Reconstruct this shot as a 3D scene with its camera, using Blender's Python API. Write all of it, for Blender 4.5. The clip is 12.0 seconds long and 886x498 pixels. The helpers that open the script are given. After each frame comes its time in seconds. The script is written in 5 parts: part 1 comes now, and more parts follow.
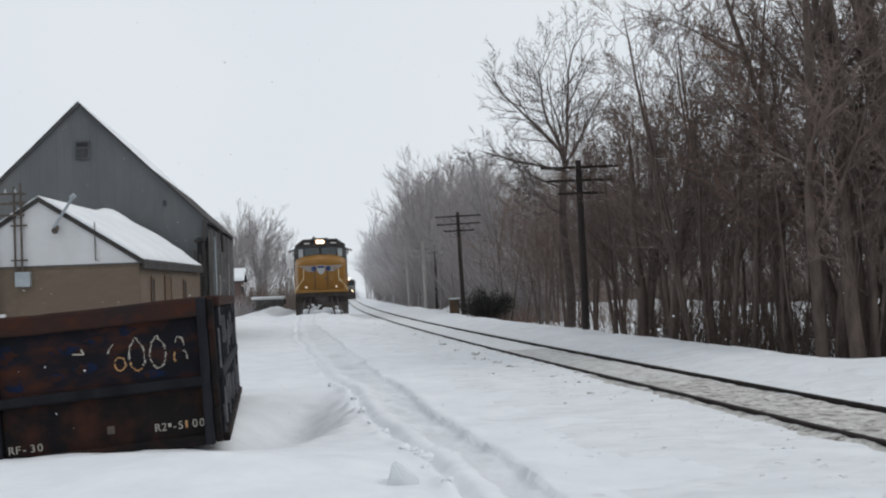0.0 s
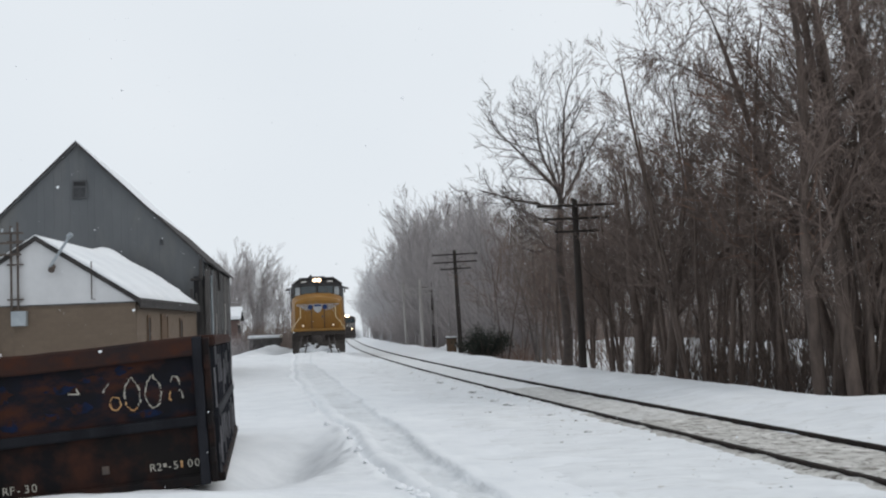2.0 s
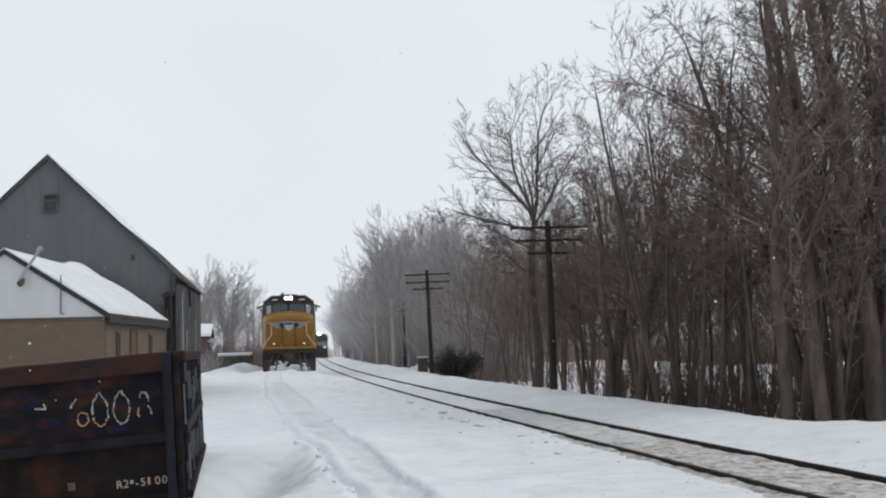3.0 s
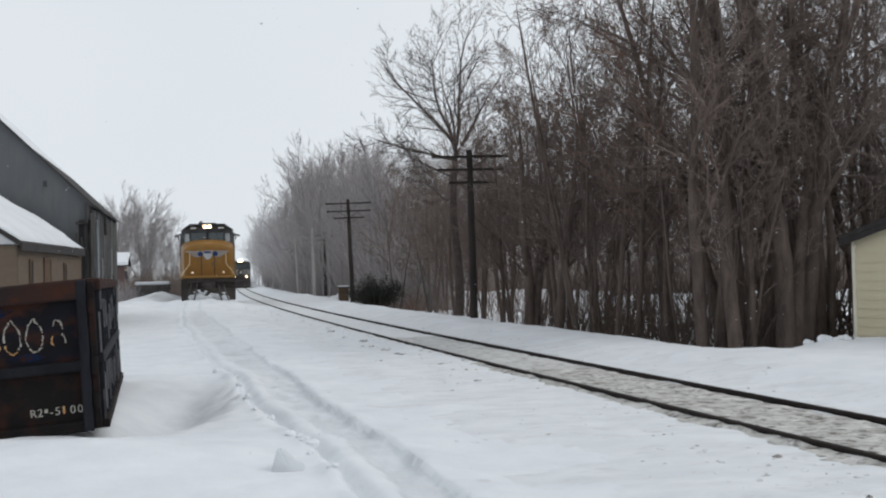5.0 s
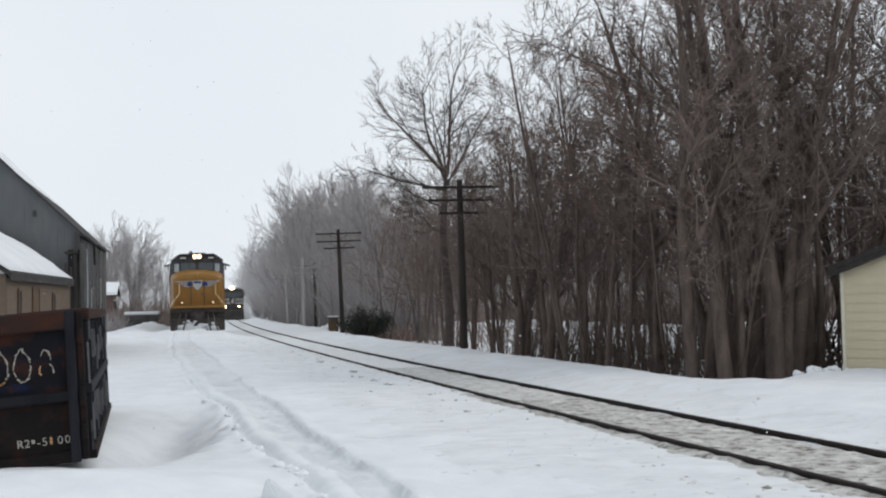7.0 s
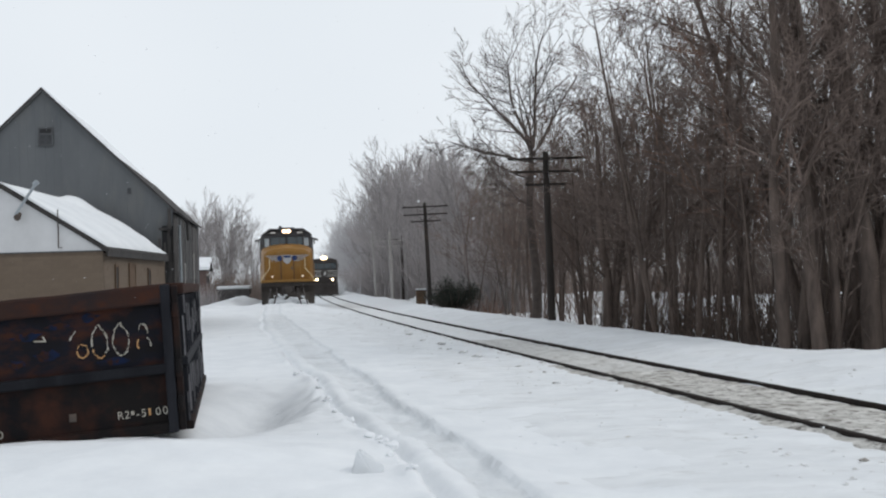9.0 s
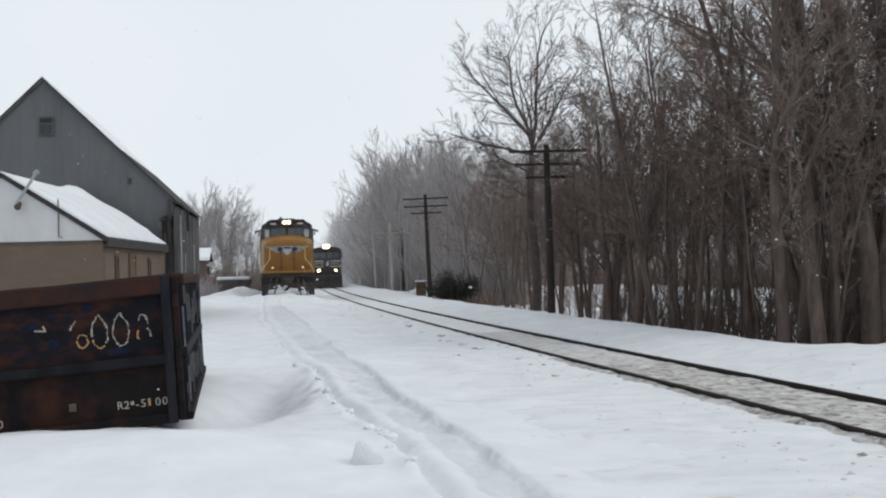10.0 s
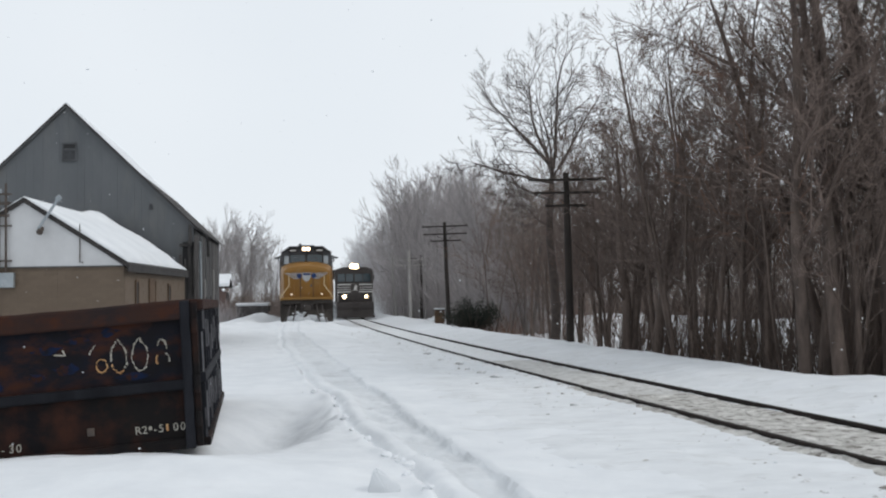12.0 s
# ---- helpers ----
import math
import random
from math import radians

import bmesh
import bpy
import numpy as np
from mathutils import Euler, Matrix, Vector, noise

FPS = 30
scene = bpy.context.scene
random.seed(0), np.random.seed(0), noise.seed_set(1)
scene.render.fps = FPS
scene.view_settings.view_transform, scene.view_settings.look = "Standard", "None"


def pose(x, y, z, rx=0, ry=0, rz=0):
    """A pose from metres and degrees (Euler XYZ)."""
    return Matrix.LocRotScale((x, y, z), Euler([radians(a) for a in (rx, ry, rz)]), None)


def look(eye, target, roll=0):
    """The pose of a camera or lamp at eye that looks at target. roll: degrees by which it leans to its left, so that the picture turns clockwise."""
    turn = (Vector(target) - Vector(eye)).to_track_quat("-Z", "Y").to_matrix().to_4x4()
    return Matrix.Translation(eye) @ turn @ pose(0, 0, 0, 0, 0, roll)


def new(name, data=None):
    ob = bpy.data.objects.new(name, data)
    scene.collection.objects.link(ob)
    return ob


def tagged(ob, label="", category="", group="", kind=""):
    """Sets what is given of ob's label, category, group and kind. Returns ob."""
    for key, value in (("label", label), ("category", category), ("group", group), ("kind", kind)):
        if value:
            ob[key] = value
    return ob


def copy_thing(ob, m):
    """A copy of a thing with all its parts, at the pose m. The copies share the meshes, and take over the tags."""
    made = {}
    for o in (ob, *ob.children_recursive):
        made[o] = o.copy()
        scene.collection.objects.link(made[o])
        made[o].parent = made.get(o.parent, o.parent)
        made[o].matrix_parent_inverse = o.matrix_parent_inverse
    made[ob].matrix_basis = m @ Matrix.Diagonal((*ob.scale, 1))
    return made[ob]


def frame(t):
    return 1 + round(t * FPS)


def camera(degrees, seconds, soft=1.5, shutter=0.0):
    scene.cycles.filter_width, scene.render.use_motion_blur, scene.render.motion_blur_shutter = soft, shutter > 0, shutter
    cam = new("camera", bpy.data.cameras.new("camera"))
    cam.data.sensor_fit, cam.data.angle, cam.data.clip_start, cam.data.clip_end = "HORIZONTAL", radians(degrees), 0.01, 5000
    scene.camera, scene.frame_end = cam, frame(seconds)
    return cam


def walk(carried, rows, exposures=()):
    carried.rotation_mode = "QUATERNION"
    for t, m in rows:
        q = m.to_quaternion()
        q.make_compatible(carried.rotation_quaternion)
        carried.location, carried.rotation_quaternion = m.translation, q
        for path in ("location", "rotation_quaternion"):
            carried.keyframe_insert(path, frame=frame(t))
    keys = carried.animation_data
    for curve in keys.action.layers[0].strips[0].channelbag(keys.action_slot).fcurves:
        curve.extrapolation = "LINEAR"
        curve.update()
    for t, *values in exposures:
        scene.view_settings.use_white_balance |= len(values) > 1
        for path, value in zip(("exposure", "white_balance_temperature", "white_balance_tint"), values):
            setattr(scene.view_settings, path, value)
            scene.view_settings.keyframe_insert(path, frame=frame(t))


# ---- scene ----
cam = camera(43.0, 12.0, soft=2.1)
PATH = [
    (0, pose(-0.000, -0.000, 1.660, 92.020, 2.100, 0.000)),
    (0.5, pose(0.010, -0.053, 1.664, 91.789, 2.407, -0.253)),
    (1, pose(0.013, -0.022, 1.662, 92.706, 2.546, -0.216)),
    (1.5, pose(0.014, -0.031, 1.661, 93.336, 2.373, -0.115)),
    (2, pose(0.013, -0.029, 1.665, 93.951, 2.227, -0.146)),
    (2.5, pose(0.006, -0.040, 1.659, 95.111, 1.581, -0.941)),
    (2.7, pose(0.006, -0.040, 1.659, 95.359, 1.503, -1.263)),
    (4.3, pose(0.004, 0.029, 1.630, 90.803, 1.189, -2.099)),
    (4.5, pose(0.004, 0.029, 1.630, 90.992, 1.421, -2.127)),
    (5, pose(0.006, 0.048, 1.638, 91.255, 1.343, -5.626)),
    (5.5, pose(0.017, 0.026, 1.639, 91.520, 0.080, -7.319)),
    (6, pose(0.003, 0.041, 1.637, 91.424, 0.753, -7.131)),
    (6.5, pose(0.001, 0.042, 1.634, 91.822, 0.955, -6.678)),
    (7, pose(0.009, 0.030, 1.637, 92.792, 1.255, -6.129)),
    (7.5, pose(0.011, 0.025, 1.635, 92.635, 1.984, -3.945)),
    (7.7, pose(0.011, 0.025, 1.635, 92.722, 2.262, -2.967)),
    (9.5, pose(0.002, 0.018, 1.635, 91.131, 1.656, -1.620)),
    (10, pose(0.003, 0.016, 1.639, 91.091, 1.387, -1.699)),
    (10.5, pose(0.008, 0.008, 1.639, 91.069, 1.306, -1.659)),
    (11, pose(0.010, 0.013, 1.640, 91.315, 0.993, -1.412)),
    (11.5, pose(0.005, 0.011, 1.638, 92.031, 0.878, -1.237)),
    (12, pose(0.004, 0.019, 1.635, 92.526, 0.927, -0.740)),
]
walk(cam, PATH, [(0.0, 0.0), (2.5, 0.08), (4.5, -0.01), (5.0, 0.0), (5.5, 0.1), (6.0, 0.19), (6.4, 0.12), (7.0, 0.12), (9.5, 0.11), (12.0, 0.12)])

# ---- light: an overcast sky with a faint wide sun behind the cloud ----
world = bpy.data.worlds.new("overcast_sky")
scene.world = world
world.use_nodes = True
wn, wl = world.node_tree.nodes, world.node_tree.links
wn.clear()
sky = wn.new("ShaderNodeTexSky")
sky.sky_type = "NISHITA"
sky.sun_disc = False
sky.sun_elevation, sky.sun_rotation = radians(38), radians(98)
cloud_at = wn.new("ShaderNodeTexCoord")
cloud_noise = wn.new("ShaderNodeTexNoise")
cloud_noise.inputs["Scale"].default_value, cloud_noise.inputs["Detail"].default_value = 1.6, 3
cloud_ramp = wn.new("ShaderNodeValToRGB")
cloud_ramp.color_ramp.elements[0].position, cloud_ramp.color_ramp.elements[1].position = 0.3, 0.75
cloud_ramp.color_ramp.elements[0].color = (0.69, 0.745, 0.80, 1)
cloud_ramp.color_ramp.elements[1].color = (0.80, 0.84, 0.88, 1)
veil = wn.new("ShaderNodeMixRGB")
veil.inputs[0].default_value = 0.97
back = wn.new("ShaderNodeBackground")
back.inputs[1].default_value = 1.0
wout = wn.new("ShaderNodeOutputWorld")
dim = wn.new("ShaderNodeMixRGB")
dim.blend_type = "MULTIPLY"
dim.inputs[0].default_value = 1.0
dim.inputs[2].default_value = (0.1, 0.1, 0.1, 1)
wl.new(sky.outputs[0], dim.inputs[1])
wl.new(dim.outputs[0], veil.inputs[1])
wl.new(cloud_at.outputs["Generated"], cloud_noise.inputs["Vector"])
wl.new(cloud_noise.outputs[0], cloud_ramp.inputs[0])
wl.new(cloud_ramp.outputs[0], veil.inputs[2])
wl.new(veil.outputs[0], back.inputs[0])
wl.new(back.outputs[0], wout.inputs[0])
sun = new("sun", bpy.data.lights.new("sun", "SUN"))
sun.data.energy, sun.data.angle, sun.data.color = 0.7, radians(25), (1.0, 0.97, 0.93)
sun.matrix_world = look((60, 10, 50), (0, 20, 0))


# ---- materials ----
def material(name, base, base2=None, scale=4.0, detail=6, rough=0.8, metal=0.0, bump=0.0, bump_scale=30.0,
             spots=None, spot_scale=2.0, spot_from=0.55, spot_to=0.65, stretch=(1, 1, 1), coords="Object", random_tint=0.0, spec=0.4):
    """Two-scale procedural surface: base to base2 by a broad noise, spots of a third colour, a fine bump."""
    m = bpy.data.materials.new(name)
    m.use_nodes = True
    n, l = m.node_tree.nodes, m.node_tree.links
    b = n["Principled BSDF"]
    b.inputs["Roughness"].default_value, b.inputs["Metallic"].default_value = rough, metal
    b.inputs["Specular IOR Level"].default_value = spec
    tc = n.new("ShaderNodeTexCoord")
    mp = n.new("ShaderNodeMapping")
    mp.inputs["Scale"].default_value = stretch
    l.new(tc.outputs[coords], mp.inputs["Vector"])

    def noise_node(s, d):
        q = n.new("ShaderNodeTexNoise")
        q.inputs["Scale"].default_value, q.inputs["Detail"].default_value = s, d
        q.inputs["Roughness"].default_value = 0.65
        l.new(mp.outputs[0], q.inputs["Vector"])
        return q.outputs[0]

    def ramp(value, lo, hi, c0, c1):
        q = n.new("ShaderNodeValToRGB")
        e = q.color_ramp.elements
        e[0].position, e[1].position, e[0].color, e[1].color = lo, hi, (*c0, 1), (*c1, 1)
        l.new(value, q.inputs[0])
        return q.outputs[0]

    colour = ramp(noise_node(scale, detail), 0.35, 0.65, base, base2 or [c * 0.8 for c in base])
    if spots:
        mask = ramp(noise_node(spot_scale, 8), spot_from, spot_to, (0, 0, 0), (1, 1, 1))
        mix = n.new("ShaderNodeMixRGB")
        l.new(mask, mix.inputs[0])
        l.new(colour, mix.inputs[1])
        mix.inputs[2].default_value = (*spots, 1)
        colour = mix.outputs[0]
    if random_tint:
        oi = n.new("ShaderNodeObjectInfo")
        tint = ramp(oi.outputs["Random"], 0, 1, [1 - random_tint] * 3, [1 + random_tint] * 3)
        mul = n.new("ShaderNodeMixRGB")
        mul.blend_type = "MULTIPLY"
        mul.inputs[0].default_value = 1
        l.new(colour, mul.inputs[1])
        l.new(tint, mul.inputs[2])
        colour = mul.outputs[0]
    l.new(colour, b.inputs["Base Color"])
    if bump:
        bp = n.new("ShaderNodeBump")
        bp.inputs["Strength"].default_value, bp.inputs["Distance"].default_value = min(bump, 1), 0.02
        l.new(noise_node(bump_scale, 8), bp.inputs["Height"])
        l.new(bp.outputs[0], b.inputs["Normal"])
    return m


def glow(name, colour, strength):
    m = bpy.data.materials.new(name)
    m.use_nodes = True
    b = m.node_tree.nodes["Principled BSDF"]
    b.inputs["Base Color"].default_value = (*colour, 1)
    b.inputs["Emission Color"].default_value = (*colour, 1)
    b.inputs["Emission Strength"].default_value = strength
    return m


SNOW = material("snow", (0.775, 0.79, 0.806), (0.69, 0.708, 0.73), 1.1, detail=8, rough=0.7, bump=0.75, bump_scale=5, spec=0.2)
PACKED = material("packed_icy_snow", (0.71, 0.73, 0.75), (0.60, 0.62, 0.64), 1.6, rough=0.5, bump=0.9, bump_scale=8, spec=0.3,
                  spots=(0.55, 0.565, 0.58), spot_scale=1.1, spot_from=0.52, spot_to=0.66)
SNOW_OLD = material("trodden_snow", (0.7690, 0.7785, 0.7880), (0.6270, 0.6270, 0.6270), 2.5, rough=0.7, bump=1.0, bump_scale=9,
                    spots=(0.30, 0.28, 0.255), spot_scale=5, spot_from=0.53, spot_to=0.68)
SNOW_BLOWN = material("grey_windblown_snow", (0.755, 0.77, 0.784), (0.655, 0.67, 0.686), 2.2, detail=9, rough=0.75, bump=1.0, bump_scale=9, spec=0.2,
                      spots=(0.57, 0.575, 0.575), spot_scale=3.4, spot_from=0.54, spot_to=0.72, stretch=(0.6, 1.0, 1.0))
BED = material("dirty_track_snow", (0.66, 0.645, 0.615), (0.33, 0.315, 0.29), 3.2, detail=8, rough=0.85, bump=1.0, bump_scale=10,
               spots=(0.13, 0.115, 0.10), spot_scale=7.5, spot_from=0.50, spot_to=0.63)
BED_GREY = material("grey_track_snow", (0.64, 0.635, 0.62), (0.45, 0.44, 0.42), 3.0, detail=8, rough=0.85, bump=1.0, bump_scale=10,
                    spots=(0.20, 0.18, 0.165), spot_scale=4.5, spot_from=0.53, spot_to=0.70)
BED_WHITE = material("white_track_snow", (0.76, 0.77, 0.78), (0.64, 0.645, 0.645), 3.0, detail=8, rough=0.85, bump=1.0, bump_scale=10,
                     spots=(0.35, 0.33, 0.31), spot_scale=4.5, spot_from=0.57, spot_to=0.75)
RAIL = material("rail_steel", (0.016, 0.013, 0.0115), (0.025, 0.018, 0.015), 6, rough=0.75, spec=0.15)
BARK = material("bark", (0.138, 0.104, 0.087), (0.066, 0.050, 0.043), 5, rough=0.95, bump=1.0, bump_scale=14, stretch=(1, 1, 0.25), random_tint=0.25)
TWIG = material("twig_bark", (0.182, 0.138, 0.119), (0.118, 0.090, 0.079), 2, rough=0.95, random_tint=0.25)
BRUSH = material("dry_brush", (0.20, 0.115, 0.08), (0.12, 0.075, 0.058), 1.2, rough=0.95)
NEEDLES = material("dark_needles", (0.0120, 0.0168, 0.0120), (0.0210, 0.0270, 0.0192), 3, rough=0.9)
CREOSOTE = material("creosoted_wood", (0.0196, 0.0154, 0.0133), (0.0350, 0.0280, 0.0238), 4, rough=0.9, bump=0.7, bump_scale=20, stretch=(1, 1, 0.2))
GREY_WOOD = material("weathered_pole_wood", (0.40, 0.38, 0.365), (0.30, 0.285, 0.27), 4, rough=0.9, bump=0.5, stretch=(1, 1, 0.2))
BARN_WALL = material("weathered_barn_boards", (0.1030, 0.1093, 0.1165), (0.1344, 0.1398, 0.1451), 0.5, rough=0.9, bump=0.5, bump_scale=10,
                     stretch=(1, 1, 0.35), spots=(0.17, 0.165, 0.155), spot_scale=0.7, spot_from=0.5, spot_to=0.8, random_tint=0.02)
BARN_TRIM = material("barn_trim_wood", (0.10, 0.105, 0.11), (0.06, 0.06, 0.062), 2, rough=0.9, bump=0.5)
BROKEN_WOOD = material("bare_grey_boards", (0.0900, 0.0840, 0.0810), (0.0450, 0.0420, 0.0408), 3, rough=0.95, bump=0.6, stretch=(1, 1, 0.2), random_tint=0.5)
WINDOW_GREY = material("dark_grey_opening", (0.060, 0.062, 0.066), (0.035, 0.036, 0.039), 5, rough=0.8)
WHITE_PAINT = material("white_painted_board", (0.58, 0.58, 0.585), (0.50, 0.50, 0.505), 0.8, rough=0.7, bump=0.2, bump_scale=8)
BRICK = material("tan_brick", (0.152, 0.114, 0.083), (0.112, 0.085, 0.064), 0.8, rough=0.9, bump=0.4, bump_scale=40, random_tint=0.05)
MORTAR = material("mortar", (0.146, 0.110, 0.081), (0.115, 0.088, 0.066), 3, rough=0.95)
ROOF_EDGE = material("dark_roof_edge", (0.028, 0.026, 0.026), (0.052, 0.047, 0.045), 3, rough=0.9, bump=0.5)
# near-black panel colour that stands in for unlit space behind openings
DARK_HOLE = material("dark_interior", (0.02, 0.02, 0.022), (0.03, 0.03, 0.03), 2, rough=0.9)
DOOR_BROWN = material("brown_door_paint", (0.12, 0.075, 0.045), (0.08, 0.05, 0.03), 3, rough=0.8)
GALV = material("galvanised_metal", (0.36, 0.39, 0.41), (0.28, 0.31, 0.33), 4, rough=0.5, metal=0.5)
RUSTY_PIPE = material("rusty_conduit", (0.10, 0.075, 0.06), (0.06, 0.05, 0.045), 6, rough=0.8)
VINYL = material("beige_vinyl_siding", (0.56, 0.50, 0.35), (0.53, 0.47, 0.33), 1.5, rough=0.55, bump=0.1, bump_scale=60)
VINYL_TRIM = material("cream_trim", (0.68, 0.64, 0.52), (0.64, 0.60, 0.48), 2, rough=0.5)
SHINGLE = material("dark_shingles", (0.026, 0.023, 0.023), (0.042, 0.036, 0.034), 8, rough=0.95, bump=0.6)
DUMP_BLUE = material("faded_blue_steel", (0.0085, 0.0075, 0.0080), (0.008, 0.010, 0.018), 2.2, rough=0.7, metal=0.1, bump=0.5, bump_scale=12,
                     spots=(0.046, 0.017, 0.010), spot_scale=2.3, spot_from=0.47, spot_to=0.64, spec=0.12, stretch=(0.7, 1, 1.3))
DUMP_DARK = material("dark_scraped_steel", (0.0120, 0.0104, 0.0100), (0.0075, 0.0070, 0.0085), 1.4, rough=0.75, metal=0.1, bump=0.5, bump_scale=12,
                     spots=(0.044, 0.018, 0.012), spot_scale=1.8, spot_from=0.46, spot_to=0.68, spec=0.12)
DUMP_RIM = material("rusty_rim_steel", (0.050, 0.022, 0.014), (0.018, 0.018, 0.021), 1.6, rough=0.85, metal=0.1, bump=0.6, bump_scale=14,
                    spots=(0.055, 0.022, 0.014), spot_scale=3.2, spot_from=0.5, spot_to=0.65, stretch=(1, 1, 1.5), spec=0.12)
WORN_EDGE = material("worn_grey_steel", (0.0200, 0.0210, 0.0260), (0.0100, 0.0105, 0.0140), 5, rough=0.65, metal=0.2, bump=0.3, stretch=(1, 1, 0.3), spec=0.15, random_tint=0.4)
RIB_EDGE = material("pale_rib_edge", (0.24, 0.235, 0.25), (0.05, 0.05, 0.055), 5, rough=0.55, metal=0.3, stretch=(1, 1, 0.4), spec=0.3)
BLUE_PATCH = material("old_blue_paint", (0.007, 0.015, 0.045), (0.008, 0.009, 0.013), 11, rough=0.75, spots=(0.03, 0.013, 0.009), spot_scale=7, spot_from=0.5, spot_to=0.6, spec=0.1)
HOUSE_RED = material("dull_red_boards", (0.12, 0.082, 0.072), (0.085, 0.06, 0.055), 1.0, rough=0.9)
STENCIL = material("worn_white_stencil", (0.4340, 0.4200, 0.3780), (0.2940, 0.2590, 0.2100), 14, rough=0.8)
STENCIL_RUST = material("rust_stained_paint", (0.50, 0.32, 0.16), (0.40, 0.20, 0.08), 14, rough=0.85)
YELLOW = material("armour_yellow_paint", (0.245, 0.115, 0.0135), (0.200, 0.091, 0.0110), 0.8, rough=0.45, bump=0.1, spots=(0.27, 0.16, 0.06), spot_scale=1.3, spot_from=0.56, spot_to=0.8)
YELLOW_DARK = material("grimy_yellow_paint", (0.2640, 0.1320, 0.0240), (0.2000, 0.1040, 0.0240), 1.2, rough=0.6)
LOCO_GREY = material("loco_roof_grey", (0.10, 0.10, 0.105), (0.065, 0.065, 0.07), 1.2, rough=0.6, spots=(0.05, 0.045, 0.04), spot_scale=2)
# black paint, browned and lightened a little for haze
LOCO_BLACK = material("loco_black_paint", (0.036, 0.029, 0.027), (0.05, 0.041, 0.037), 1.5, rough=0.5, spots=(0.06, 0.05, 0.045), spot_scale=2)
GRIME = material("underframe_grime", (0.035, 0.03, 0.027), (0.06, 0.05, 0.043), 3, rough=0.85, bump=0.4)
STRIPE = material("white_stripe_paint", (0.62, 0.61, 0.58), (0.5, 0.48, 0.45), 3, rough=0.6)
WING_SILVER = material("silver_grey_decal", (0.4160, 0.4240, 0.4320), (0.3520, 0.3600, 0.3680), 6, rough=0.5)
WING_BLUE = material("blue_decal", (0.0090, 0.0300, 0.1140), (0.0072, 0.0240, 0.0900), 5, rough=0.5)
HANDRAIL = material("cream_handrail_paint", (0.62, 0.52, 0.33), (0.55, 0.44, 0.26), 5, rough=0.5)
CAB_GLASS = material("cab_window_glass", (0.024, 0.042, 0.05), (0.034, 0.05, 0.058), 2, rough=0.08, spec=0.8)
# bright sky through the cab is put into this glass colour
PALE_GLASS = material("sky_painted_window", (0.44, 0.47, 0.49), (0.28, 0.32, 0.34), 5, rough=0.15, spec=0.8)
LAMP_LENS = glow("headlight_lens", (1.0, 0.70, 0.44), 3.4)
LAMP_LENS_STRONG = glow("strong_headlight_lens", (1.0, 0.76, 0.46), 6.0)
LAMP_DIM = glow("dim_lens", (1.0, 0.85, 0.65), 0.35)


# ---- building blocks ----
def part(name, bm, mat, parent=None, label="", smooth=False):
    me = bpy.data.meshes.new(name)
    bm.to_mesh(me)
    bm.free()
    for mm in (mat if isinstance(mat, (list, tuple)) else [mat]):
        me.materials.append(mm)
    if smooth:
        me.polygons.foreach_set("use_smooth", [True] * len(me.polygons))
    ob = new(name, me)
    ob.parent = parent
    if label:
        tagged(ob, label)
    return ob


def raw(name, verts, faces, mat, parent=None, smooth=False):
    me = bpy.data.meshes.new(name)
    me.from_pydata(verts, [], faces)
    me.materials.append(mat)
    if smooth:
        me.polygons.foreach_set("use_smooth", [True] * len(me.polygons))
    ob = new(name, me)
    ob.parent = parent
    return ob


def thing(name, label, category, at=None, group="", kind=""):
    ob = new(name)
    ob.empty_display_size = 0.2
    if at is not None:
        ob.matrix_world = at
    return tagged(ob, label, category, group, kind)


def box(bm, x0, y0, z0, x1, y1, z1, bevel=0.0, m=None):
    """A box between two corners, its edges rounded by bevel, moved by m."""
    vs = [bm.verts.new((x, y, z)) for x in (x0, x1) for y in (y0, y1) for z in (z0, z1)]
    fs = [bm.faces.new([vs[i] for i in q]) for q in ((0, 1, 3, 2), (4, 6, 7, 5), (0, 4, 5, 1), (2, 3, 7, 6), (0, 2, 6, 4), (1, 5, 7, 3))]
    made = vs
    if bevel:
        es = {e for f in fs for e in f.edges}
        out = bmesh.ops.bevel(bm, geom=list(es), offset=bevel, segments=2, affect="EDGES", profile=0.6)
        made = list({v for f in out["faces"] for v in f.verts} | {v for v in vs if v.is_valid})
    if m is not None:
        bmesh.ops.transform(bm, matrix=m, verts=made)
    return bm


def boxed(*args, **kw):
    return box(bmesh.new(), *args, **kw)


def rod(bm, a, b, r0, r1=None, sides=8):
    """A tapered rod from a to b with closed ends."""
    a, b = Vector(a), Vector(b)
    r1 = r0 if r1 is None else r1
    d = b - a
    m = Matrix.Translation((a + b) / 2) @ d.to_track_quat("Z", "Y").to_matrix().to_4x4()
    bmesh.ops.create_cone(bm, cap_ends=True, segments=sides, radius1=r0, radius2=max(r1, 1e-4), depth=d.length, matrix=m)
    return bm


def rodded(*args, **kw):
    return rod(bmesh.new(), *args, **kw)


